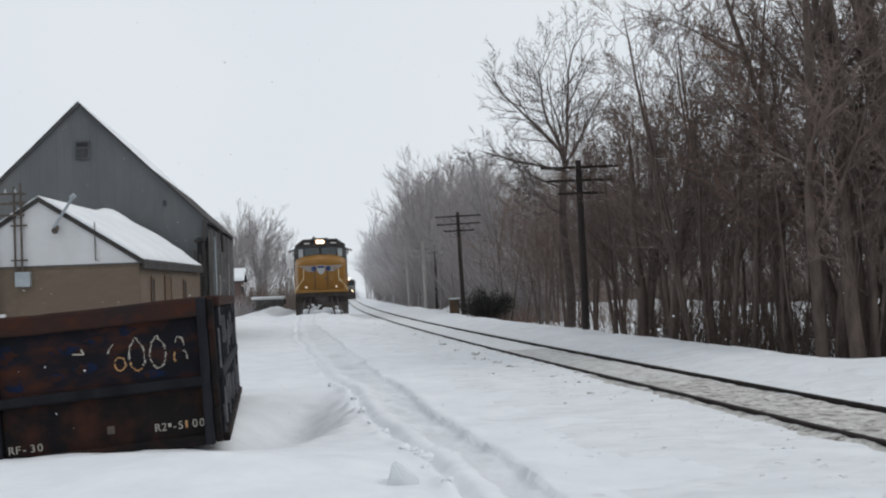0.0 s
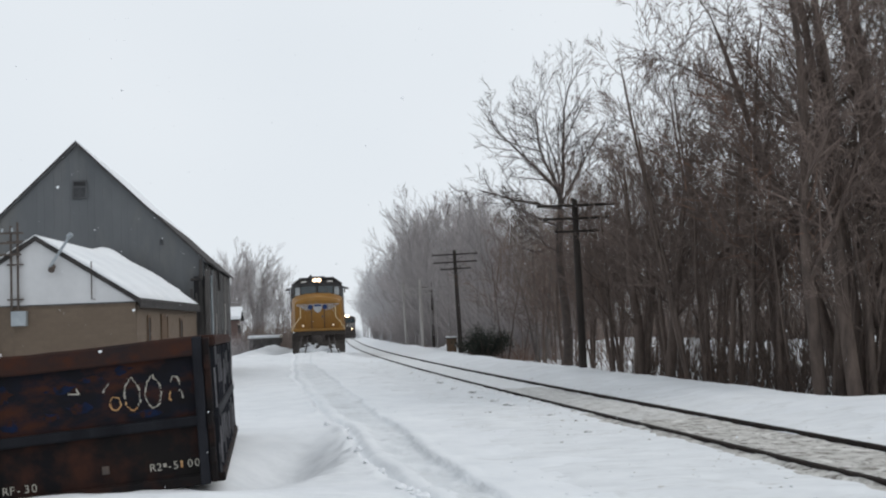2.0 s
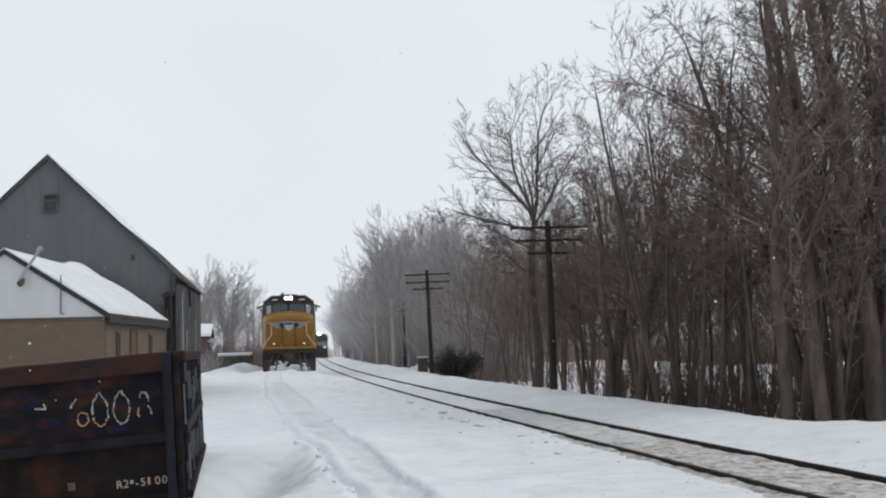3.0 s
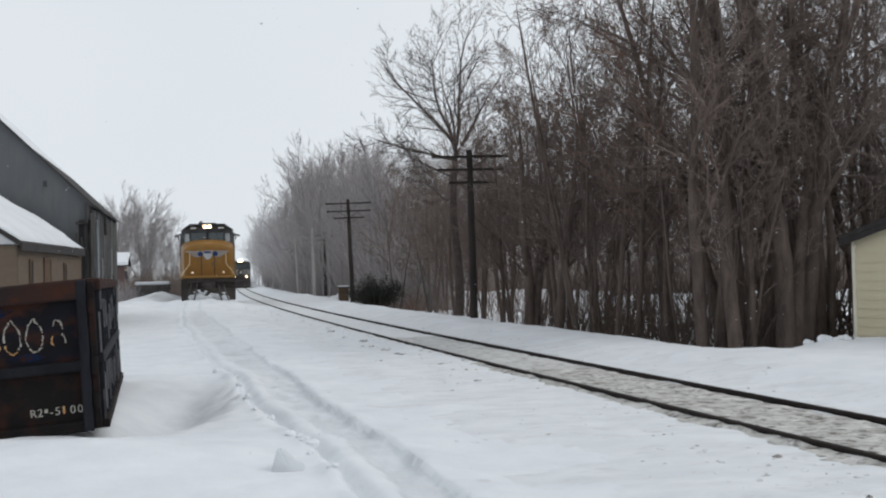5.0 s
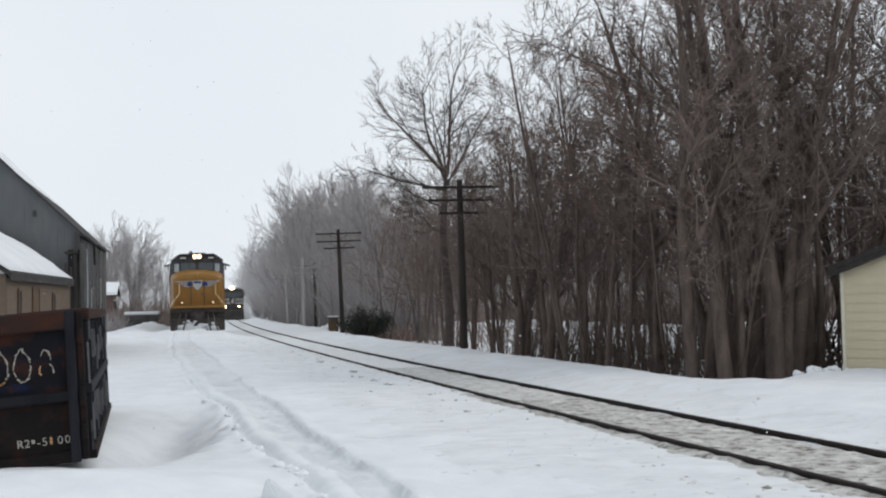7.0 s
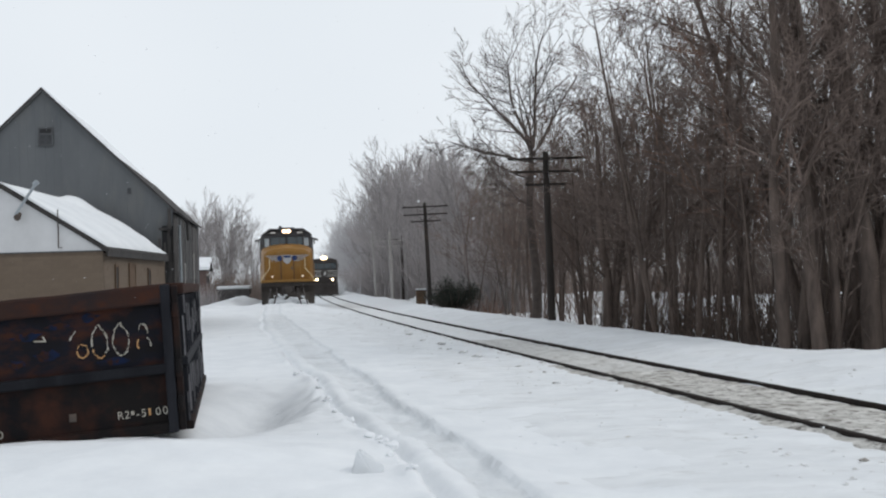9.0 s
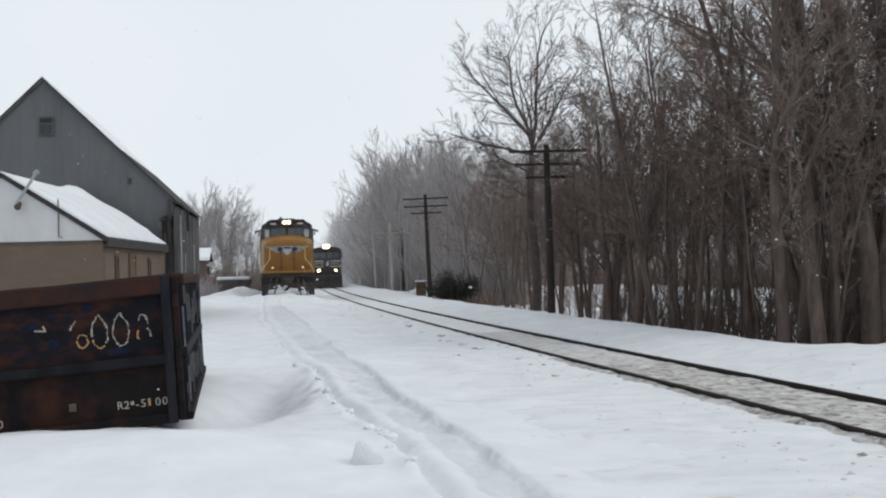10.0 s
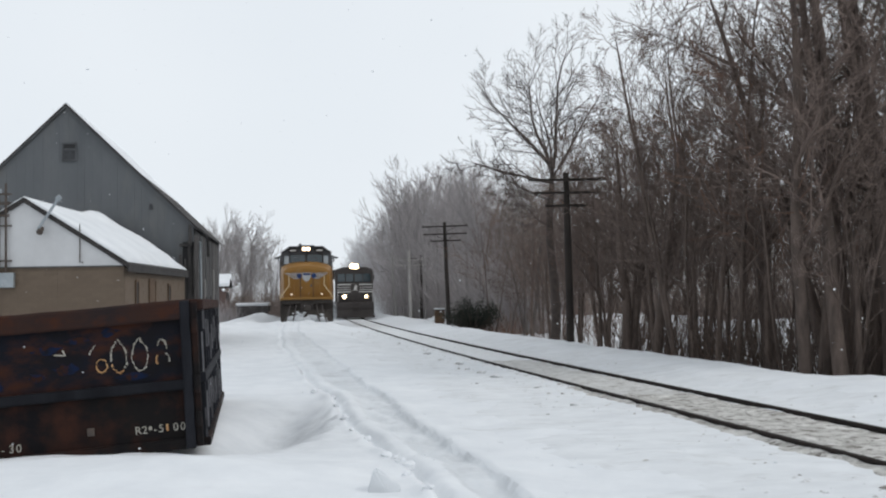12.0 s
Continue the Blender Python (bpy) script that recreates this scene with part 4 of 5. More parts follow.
    lamp_unit(lo, "ditch_light", 0.86, 0.42, 1.78, 0.06, LAMP_DIM, YELLOW_DARK)
    for s in (-1, 1):
        pts = [(s * 1.0, 0.05, 2.85), (s * 1.0, 0.05, 2.28), (s * 1.46, 0.02, 1.68), (s * 1.5, 0.02, 1.5)]
        part("handrail", tube_path(bmesh.new(), pts, 0.022), HANDRAIL, lo, "cream handrail")
        part("handrail", tube_path(bmesh.new(), [(s * 0.72, 0.3, 1.5), (s * 0.72, 0.3, 2.4)], 0.022), YELLOW, lo)
        part("handrail", tube_path(bmesh.new(), [(s * 1.52, 0.5, 1.5), (s * 1.52, 0.5, 2.5), (s * 1.52, 2.2, 2.6)], 0.022), YELLOW, lo)
    # cab
    cab = part("cab", prism([(-1.56, 1.5), (1.56, 1.5), (1.56, 4.05), (1.42, 4.33), (0.95, 4.62), (-0.95, 4.62), (-1.42, 4.33), (-1.56, 4.05)], 2.5, 5.0, bevel=0.03), LOCO_GREY, lo, "grey cab with yellow lower sides")
    part("cab_roof", prism([(-1.5, 4.27), (-0.98, 4.64), (0.98, 4.64), (1.5, 4.27), (1.5, 4.33), (0.98, 4.71), (-0.98, 4.71), (-1.5, 4.33)], 2.25, 5.1), LOCO_GREY, cab)
    # outer panes are painted pale in place of sky showing through
    for x0, x1, gl in ((-1.29, -1.02, PALE_GLASS), (-0.94, -0.06, CAB_GLASS), (0.06, 0.94, CAB_GLASS), (1.02, 1.29, PALE_GLASS)):
        z0, z1 = 3.62, 4.12 if abs(x0 + x1) > 1.5 else 4.18
        wnd = part("windscreen", boxed(x0, 2.44, z0, x1, 2.49, z1, bevel=0.012), gl, cab, "dark windscreen pane" if gl is CAB_GLASS else "pane painted pale for the sky seen through it")
        part("window_gasket", boxed(x0 - 0.03, 2.462, z0 - 0.03, x1 + 0.03, 2.494, z1 + 0.03, bevel=0.01), LOCO_BLACK, wnd)
    for x in (-0.5, 0.5):
        part("wiper", rodded((x, 2.42, 4.14), (x + 0.18, 2.42, 3.75), 0.012), LOCO_BLACK, cab)
    for s in (-1, 1):
        part("sunshade", boxed(min(s * 1.50, s * 1.92), 3.0, 4.12, max(s * 1.50, s * 1.92), 4.6, 4.17, bevel=0.01, m=Matrix.Translation((s * 1.54, 0, 4.14)) @ Matrix.Rotation(s * 0.35, 4, "Y") @ Matrix.Translation((-s * 1.54, 0, -4.14))), LOCO_GREY, cab)
        part("mirror", boxed(min(s * 1.6, s * 1.68), 3.0, 3.75, max(s * 1.6, s * 1.68), 3.05, 4.05, bevel=0.01), LOCO_GREY, cab)
        part("cab_side_panel", boxed(s * 1.565 - 0.008, 2.6, 1.55, s * 1.565 + 0.008, 4.95, 3.5), YELLOW, cab)
        nb = part("number_board", boxed(min(s * 0.55, s * 1.02), 2.2, 4.36, max(s * 0.55, s * 1.02), 2.26, 4.54, bevel=0.01), LOCO_BLACK, cab, "dark number board")
        part("board_bar", boxed(min(s * 0.62, s * 0.95), 2.19, 4.41, max(s * 0.62, s * 0.95), 2.198, 4.49), STRIPE, nb)
    hd = part("headlight_box", boxed(-0.30, 2.12, 4.40, 0.30, 2.26, 4.66, bevel=0.02), LOCO_GREY, cab)
    # lenses enlarged until the pair merges into one glow
    for x in (-0.125, 0.125):
        part("lens", rodded((x, 2.112, 4.53), (x, 2.13, 4.53), 0.124, 0.124, 16), LAMP_LENS, hd, "lit headlight")
    part("antenna_dome", boxed(-0.5, 2.9, 4.70, 0.5, 3.5, 4.80, bevel=0.04), LOCO_GREY, cab)
    part("horn", rodded((-0.35, 3.9, 4.82), (-0.35, 3.3, 4.84), 0.04, 0.09), LOCO_GREY, cab)
    # hood behind
    part("long_hood", boxed(-1.0, 5.02, 1.5, 1.0, 19.6, 4.45, bevel=0.12), YELLOW, lo)
    part("hood_roof", boxed(-1.02, 5.1, 4.4, 1.02, 19.5, 4.72, bevel=0.1), LOCO_GREY, lo)
    part("radiator_flare", boxed(-1.5, 14.5, 3.9, 1.5, 19.4, 4.7, bevel=0.15), LOCO_GREY, lo)
    part("fuel_tank", boxed(-1.4, 7.6, 0.35, 1.4, 13.4, 1.1, bevel=0.15), GRIME, lo)
    build_truck(lo, 3.6, GRIME)
    build_truck(lo, 17.2, GRIME)
    return lo


def build_black_loco(at):
    lo = thing("black_locomotive", "black diesel locomotive with white nose stripes and bright headlights", "locomotive", at)
    part("underframe", boxed(-1.5, 0.35, 1.1, 1.5, 21.5, 1.5, bevel=0.03), LOCO_BLACK, lo)
    part("pilot_sheet", boxed(-1.5, 0.05, 0.2, 1.5, 0.4, 1.5, bevel=0.05), LOCO_BLACK, lo)
    part("snow_plough", prism([(-1.55, 0.1), (1.55, 0.1), (1.45, 0.8), (-1.45, 0.8)], -0.2, 0.04), LOCO_BLACK, lo)
    part("coupler", boxed(-0.18, -0.65, 0.8, 0.18, 0.1, 1.08, bevel=0.05), GRIME, lo)
    nose = part("nose", prism([(-1.45, 1.5), (1.45, 1.5), (1.45, 2.95), (1.30, 3.10), (-1.30, 3.10), (-1.45, 2.95)], 0.7, 2.4, bevel=0.05), LOCO_BLACK, lo, "black nose with white stripes")
    for i, z in enumerate((2.30, 2.52, 2.72, 2.94)):
        part("white_stripe", boxed(-1.42 if i < 3 else -1.40, 0.68, z, 1.42 if i < 3 else 1.40, 0.697, z + (0.09 if i in (0, 3) else 0.05)), STRIPE, nose)
    part("emblem_panel", boxed(-0.34, 0.665, 2.28, 0.34, 0.679, 3.02), LOCO_BLACK, nose)
    part("emblem_shape", prism([(-0.25, 2.38), (-0.1, 2.5), (-0.05, 2.8), (0.1, 2.98), (0.2, 2.8), (0.12, 2.62), (0.22, 2.38), (0.08, 2.5), (-0.08, 2.46)], 0.655, 0.664), STRIPE, nose, "plain white emblem shape")
    # lens radii widened to stand in for glare, the left one more
    lamp_unit(lo, "ditch_light", -0.88, 0.2, 1.94, 0.17, LAMP_LENS_STRONG, LOCO_BLACK)
    lamp_unit(lo, "ditch_light", 0.88, 0.2, 1.94, 0.13, LAMP_LENS_STRONG, LOCO_BLACK)
    cab = part("cab", prism([(-1.55, 1.5), (1.55, 1.5), (1.55, 4.15), (1.45, 4.38), (0.95, 4.55), (-0.95, 4.55), (-1.45, 4.38), (-1.55, 4.15)], 2.4, 5.0, bevel=0.03), LOCO_BLACK, lo)
    for x0, x1 in ((-1.35, -0.75), (-0.68, -0.05), (0.05, 0.68), (0.75, 1.35)):
        part("windscreen", boxed(x0, 2.35, 3.25, x1, 2.392, 3.95, bevel=0.01), CAB_GLASS, cab)
    for s in (-1, 1):
        part("mirror", boxed(min(s * 1.6, s * 1.7), 3.0, 3.4, max(s * 1.6, s * 1.7), 3.05, 3.9), LOCO_BLACK, cab)
        part("sunshade", boxed(min(s * 1.5, s * 1.75), 3.0, 4.08, max(s * 1.5, s * 1.75), 4.5, 4.13), LOCO_BLACK, cab)
        part("handrail", tube_path(bmesh.new(), [(s * 1.4, 0.15, 1.5), (s * 1.4, 0.15, 2.5), (s * 1.48, 0.6, 2.5)], 0.02), STRIPE, lo)
    hd = part("headlight_box", boxed(-0.34, 2.2, 4.4, 0.34, 2.5, 4.76, bevel=0.03), LOCO_BLACK, cab)
    # oversized lenses carry the lamp's bloom in their shape
    for x in (-0.14, 0.14):
        part("lens", rodded((x, 2.185, 4.60), (x, 2.205, 4.60), 0.23, 0.23, 16), LAMP_LENS_STRONG, hd, "bright lit headlight")
    part("long_hood", boxed(-1.05, 5.02, 1.5, 1.05, 20.4, 4.4, bevel=0.1), LOCO_BLACK, lo)
    part("radiator_flare", boxed(-1.5, 15.5, 3.8, 1.5, 20.3, 4.7, bevel=0.15), LOCO_BLACK, lo)
    part("fuel_tank", boxed(-1.4, 8.0, 0.35, 1.4, 14.0, 1.08, bevel=0.15), GRIME, lo)
    build_truck(lo, 3.7, GRIME)
    build_truck(lo, 17.8, GRIME)
    for o in lo.children_recursive:
        o.data.transform(Matrix.Diagonal((1.07, 1, 1, 1)))
    # snow crystals whirled up along its sides
    r = random.Random(12)
    verts, faces = [], []
    for _ in range(24000):
        y = r.uniform(0.5, 34)
        s = 1 if r.random() < 0.68 else -1
        k = min(1.0, 0.3 + y / 16)
        x = s * (1.35 + abs(r.gauss(0, 0.85)) * k)
        z = 0.05 + abs(r.gauss(0, 0.95)) * k
        a = r.uniform(0.012, 0.028)
        b = len(verts)
        verts += [(x + a, y, z - a), (x - a, y + a, z - a), (x - a, y - a, z - a * 0.5), (x, y, z + a)]
        faces += [(b, b + 1, b + 2), (b, b + 3, b + 1), (b + 1, b + 3, b + 2), (b + 2, b + 3, b)]
    tagged(raw("blown_snow", verts, faces, SNOW, lo), "powder snow whirled up by the train", kind="stuff")
    return lo


yellow_loco = build_yellow_loco(pose(main_x(68) - 4.27, 67.0, 0.24, 0, 0, math.degrees(math.atan(0.112))) @ Matrix.Diagonal((1.04, 1, 1.01, 1)))
black_loco = build_black_loco(pose(main_x(255), 255, 0, 0, 0, 6))


# ---- bare trees ----
class Wood:
    """Collects tapering tubes for one tree: thick ones for the trunk mesh, thin ones for the crown mesh."""

    def __init__(self):
        self.trunks, self.limbs, self.crown = [], ([], []), ([], [])

    def tube(self, store, pts, radii, sides):
        """A tapering tube that ends in a point."""
        verts, faces = store
        up = Vector((0.31, 0.17, 0.93))
        base, last = len(verts), len(pts) - 1
        for i, p in enumerate(pts[:-1]):
            d = (pts[i + 1] - pts[max(i - 1, 0)]).normalized()
            a = d.cross(up if abs(d.dot(up)) < 0.95 else Vector((1, 0, 0))).normalized()
            b = d.cross(a)
            for k in range(sides):
                t = 2 * math.pi * k / sides
                verts.append(p + (a * math.cos(t) + b * math.sin(t)) * radii[i])
        verts.append(pts[-1])
        tip = len(verts) - 1
        for i in range(last):
            q = base + i * sides
            for k in range(sides):
                n = (k + 1) % sides
                faces.append((q + k, q + n, tip) if i == last - 1 else (q + k, q + n, q + sides + n, q + sides + k))


FULL = ((10, 13), (6, 9), (5, 7), (4, 5))
LEAN = ((11, 15), (7, 10), (6, 8), (3, 4))


def grow(w, rnd, start, direction, length, radius, level, levels, spread, upward, limb=1.0, bare=0.32, fine=0.008, kids=LEAN, bend=(0, 0, 0)):
    n = (10, 6, 3, 2 if levels > 3 else 1, 1)[min(level, 4)]
    sides = (8, 5, 3, 3, 3)[min(level, 4)]
    pts, radii = [start.copy()], [radius]
    d = direction.normalized()
    end = 0.2 if level < 2 else 0.35
    curve = Vector(bend)
    for i in range(1, n + 1):
        wob = (0.05, 0.14, 0.13, 0.10, 0.1)[min(level, 4)]
        d = (d + curve + Vector((rnd.gauss(0, wob), rnd.gauss(0, wob), rnd.gauss(0, wob * 0.5) + upward * 0.10))).normalized()
        pts.append(pts[-1] + d * (length / n))
        radii.append(radius * (1 - (1 - end) * i / n))
    if level == 0:
        w.trunks.append(([], []))
    w.tube(w.trunks[-1] if level == 0 else w.limbs if level == 1 else w.crown, pts, radii, sides)
    if level >= levels:
        return
    count = rnd.randint(*kids[min(level, 3)])
    for k in range(count):
        f = (bare + (0.98 - bare) * (k + rnd.random()) / count) if level == 0 else (0.15 + 0.85 * (k + rnd.random()) / count)
        i = min(int(f * n), n - 1)
        p = pts[i].lerp(pts[i + 1], f * n - i)
        axis = (pts[i + 1] - pts[i]).normalized()
        side = axis.orthogonal().normalized()
        side.rotate(Matrix.Rotation(rnd.uniform(0, 2 * math.pi), 3, axis))
        ang = radians(rnd.uniform(*spread))
        nd = axis * math.cos(ang) + side * math.sin(ang)
        r = max(radii[i] * (rnd.uniform(0.26, 0.5) if level == 0 else rnd.uniform(0.35, 0.6)), fine)
        ln = length * (limb * rnd.uniform(0.34, 0.58) if level == 0 else rnd.uniform(0.36, 0.62)) * (1.15 - 0.55 * f)
        grow(w, rnd, p, nd, ln, r, level + 1, levels, spread, upward, limb, bare, fine, kids)


def tree_from(w, name, label, at, bark=None, twig=None):
    t = thing(name, label, "tree", at, "bare trees of the wood")
    for v, f in w.trunks:
        raw("trunk", v, f, bark or BARK, t, smooth=True)
    tagged(raw("branchwork", w.limbs[0], w.limbs[1], bark or BARK, t), kind="stuff")
    tagged(raw("crown", w.crown[0], w.crown[1], twig or TWIG, t), kind="stuff")
    return t


def tree_model(name, seed, height, radius, levels, spread=(28, 55), upward=0.6, lean=(0, 0), label="", forks=0, bark=None, twig=None, limb=1.0, bare=0.32, fine=0.008, kids=LEAN):
    rnd = random.Random(seed)
    w = Wood()
    grow(w, rnd, Vector((0, 0, -0.2)), Vector((lean[0], lean[1], 1)), height, radius, 0, levels, spread, upward, limb, bare, fine, kids)
    for k in range(forks):
        a = rnd.uniform(0, 6.28)
        grow(w, rnd, Vector((0, 0, -0.1)), Vector((0.13 * math.cos(a), 0.13 * math.sin(a), 1)), height * rnd.uniform(0.75, 0.95), radius * rnd.uniform(0.6, 0.85), 0, levels, spread, upward, limb, bare, fine, kids)
    return tree_from(w, name, label, pose(0, 0, 0), bark, twig)


def edge_tree(x, y, seed, stems, label, height_bare=0.26, limb=0.62):
    """A grown tree at the wood's edge; each stem has a foot offset, a lean, a sideways bend, a length and a thickness."""
    rnd = random.Random(seed)
    w = Wood()
    for dx, lean, bend, length, radius in stems:
        grow(w, rnd, Vector((dx, 0.2 * rnd.uniform(-1, 1), -0.2)), Vector((lean, rnd.uniform(-0.06, 0.06), 1)), length, radius, 0, 4, (26, 58), 0.45, limb, height_bare, 0.0085, FULL, (bend, 0, 0))
    return tree_from(w, "bare_tree", label, pose(x, y, ground_z(x, y)))


class Grove:
    """Tree models that are planted again and again; the first planting uses the model itself."""

    def __init__(self, models):
        self.models, self.used = models, set()

    def plant(self, k, x, y, scale, turn, tilt=0.0, lean=0.0):
        model = self.models[k % len(self.models)]
        m = pose(x, y, ground_z(x, y), tilt, lean, turn)
        if model.name not in self.used:
            self.used.add(model.name)
            model.matrix_basis = m @ Matrix.Diagonal((scale, scale, scale, 1))
            return model
        model_scale = model.scale.copy()
        model.scale = (scale, scale, scale)
        ob = copy_thing(model, m)
        model.scale = model_scale
        return ob


# distant bark and twigs, lightened in colour to stand in for haze
MID_HAZE_BARK = material("mid_haze_bark", (0.285, 0.265, 0.262), (0.22, 0.204, 0.202), 3, rough=0.95, random_tint=0.2)
MID_HAZE_TWIG = material("mid_haze_twigs", (0.355, 0.328, 0.327), (0.28, 0.259, 0.258), 2, rough=0.95, random_tint=0.2)

rng = random.Random(11)
TALL = Grove([tree_model("bare_tree", 21 + i, 12.5, 0.11, 4, (25, 56), 0.5, ((0.10, 0.05, -0.12)[i], 0.03), "tall bare tree with grey-brown bark at the wood's edge", forks=(1, 1, 0)[i], limb=0.6, bare=0.22, kids=FULL) for i in range(3)])
MID = Grove([tree_model("bare_tree", 41 + i, 9.0, 0.12, 4, (28, 58), 0.5, ((0.06, -0.08, 0.02)[i], 0.0), "bare tree with fine brown twigs in the wood", forks=(0, 1, 0)[i], limb=0.75, bare=0.26, kids=FULL) for i in range(3)])
DEEP = Grove([tree_model("bare_tree", 91 + i, 9.5, 0.07, 3, (26, 60), 0.5, ((0.06, -0.08)[i], 0.0), "slender bare tree deep in the wood", forks=1, limb=0.8, bare=0.2, fine=0.011) for i in range(2)])
# far trees: the haze is put into their bark and twig colours
FAR = Grove([tree_model("bare_tree", 61 + i, 9.1, 0.11, 3, (17, 42), 0.9, (0.0, 0.0), "distant bare tree, lightened in colour for haze", bare=0.10, bark=MID_HAZE_BARK, twig=MID_HAZE_TWIG, fine=0.013) for i in range(3)])
# whitest bark, with the thickest haze put into its colour
HAZE_BARK = material("full_haze_bark", (0.44, 0.43, 0.435), (0.36, 0.35, 0.355), 3, rough=0.95, random_tint=0.1)
END = Grove([tree_model("bare_tree", 71 + i, 9.1, 0.12, 3, (17, 42), 0.9, (0.0, 0.0), "far bare tree, whitened in colour for thick haze", bare=0.10, bark=HAZE_BARK, twig=HAZE_BARK, fine=0.016) for i in range(2)])
# middle-distance bark and twigs, a slight haze painted into the tone
VEIL_BARK = material("light_haze_bark", (0.13, 0.112, 0.102), (0.085, 0.074, 0.068), 3, rough=0.95, random_tint=0.2)
VEIL_TWIG = material("light_haze_twigs", (0.20, 0.160, 0.140), (0.145, 0.117, 0.104), 2, rough=0.95, random_tint=0.2)
VEIL = Grove([tree_model("bare_tree", 51 + i, 9.0, 0.12, 3, (26, 55), 0.6, ((0.04, -0.05)[i], 0.0), "bare grey-brown tree further along the wood", forks=(0, 1)[i], limb=0.85, bare=0.2, bark=VEIL_BARK, twig=VEIL_TWIG, fine=0.011) for i in range(2)])
THIN = Grove([tree_model("bare_sapling", 81 + i, 5.4, 0.035, 2, (25, 60), 0.5, ((0.15, -0.12)[i], 0.0), "thin bare sapling in the undergrowth", twig=(BRUSH, TWIG)[i], bare=0.36) for i in range(2)])

MAPLE_BARK = material("dark_maple_bark", (0.085, 0.067, 0.059), (0.052, 0.042, 0.038), 5, rough=0.95, bump=0.8, bump_scale=14)
# the spreading tree that stands out of the wood beside the black pole
def build_maple(at):
    rnd = random.Random(105)
    w = Wood()
    w.trunks.append(([], []))
    pts = [Vector((0.10 * math.sin(i * 0.9), 0.05 * math.cos(i), -0.2 + 0.88 * i)) for i in range(9)]
    w.tube(w.trunks[0], pts, [0.2 - 0.011 * i for i in range(9)], 10)
    # height on the trunk, heading, length, thickness and lift of each main limb
    for z, head, ln, r, lift in ((6.3, (-1, 0.1, 0.12), 3.5, 0.07, 0.2), (6.8, (-0.6, -0.1, 0.85), 4.2, 0.075, 0.5), (6.8, (-0.25, 0.2, 1), 4.7, 0.08, 0.5),
                                 (6.8, (0.3, 0, 1), 4.6, 0.08, 0.5), (6.5, (0.75, 0.2, 0.8), 3.9, 0.07, 0.6), (6.4, (0.1, 0.8, 0.8), 4.0, 0.06, 0.6),
                                 (6.6, (-0.1, -0.7, 0.8), 4.0, 0.06, 0.6), (5.6, (-0.9, 0.4, 0.45), 3.0, 0.045, 0.4), (5.2, (0.8, -0.3, 0.6), 2.6, 0.04, 0.4), (4.6, (-0.7, -0.4, 0.5), 2.0, 0.03, 0.3)):
        f = (z + 0.2) / 0.88
        i = min(int(f), 7)
        grow(w, rnd, pts[i].lerp(pts[i + 1], min(f - i, 1.0)), Vector(head), ln * 1.06, r, 1, 4, (24, 56), lift, 1.0, 0.3, 0.0095, ((0, 0), (8, 11), (6, 9), (4, 6)))
    return tree_from(w, "bare_tree", "spreading bare maple with a long low side branch", at, bark=MAPLE_BARK, twig=MAPLE_BARK)


build_maple(pose(4.9, 44.0, -0.3) @ Matrix.Diagonal((1.0, 1.0, 1.02, 1)))
# grown trees along the crest of the bank, their feet behind it
edge_tree(9.75, 27.2, 301, ((0.0, -0.12, -0.06, 10.4, 0.17), (0.3, 0.02, 0.0, 11.0, 0.13)), "tall bare tree whose long trunk leans out over the bank")
edge_tree(9.55, 25.3, 302, ((0.0, 0.0, -0.03, 12.5, 0.19), (0.55, 0.02, 0.004, 13.0, 0.19)), "tall bare tree with two heavy upright trunks")
edge_tree(10.1, 24.2, 303, ((0.0, 0.02, 0.075, 11.5, 0.22), (-0.15, 0.0, 0.0, 12.5, 0.24), (0.3, 0.05, 0.02, 12.0, 0.2)), "massive bare tree forking low into spreading trunks")
edge_tree(12.1, 24.9, 304, ((0.0, 0.16, 0.02, 12.0, 0.17), (0.5, 0.02, 0.0, 10.0, 0.1)), "tall bare tree leaning over the shed")
edge_tree(11.15, 25.0, 310, ((0.0, 0.03, 0.0, 11.0, 0.15), (0.25, -0.03, 0.01, 10.0, 0.11)), "bare tree with twin trunks behind the shed corner")
edge_tree(14.2, 25.8, 309, ((0.0, -0.05, 0.01, 12.0, 0.17), (0.5, 0.12, 0.03, 11.0, 0.13)), "tall bare tree behind the shed")
edge_tree(6.3, 35.8, 305, ((0.0, 0.0, -0.01, 7.4, 0.19), (0.12, 0.16, 0.01, 7.0, 0.14)), "stout bare tree forking a little above the snow")
edge_tree(6.65, 33.0, 306, ((0.0, 0.04, 0.0, 7.8, 0.17),), "bare tree with a straight stout trunk")
edge_tree(8.25, 24.5, 307, ((0.0, -0.03, -0.02, 11.0, 0.16), (0.38, 0.05, -0.03, 11.5, 0.15)), "pair of bare trunks grown from one foot")
edge_tree(8.75, 23.9, 308, ((0.0, 0.02, -0.012, 12.0, 0.18), (0.4, 0.05, 0.01, 9.5, 0.1)), "tall bare tree with a dark upright trunk")


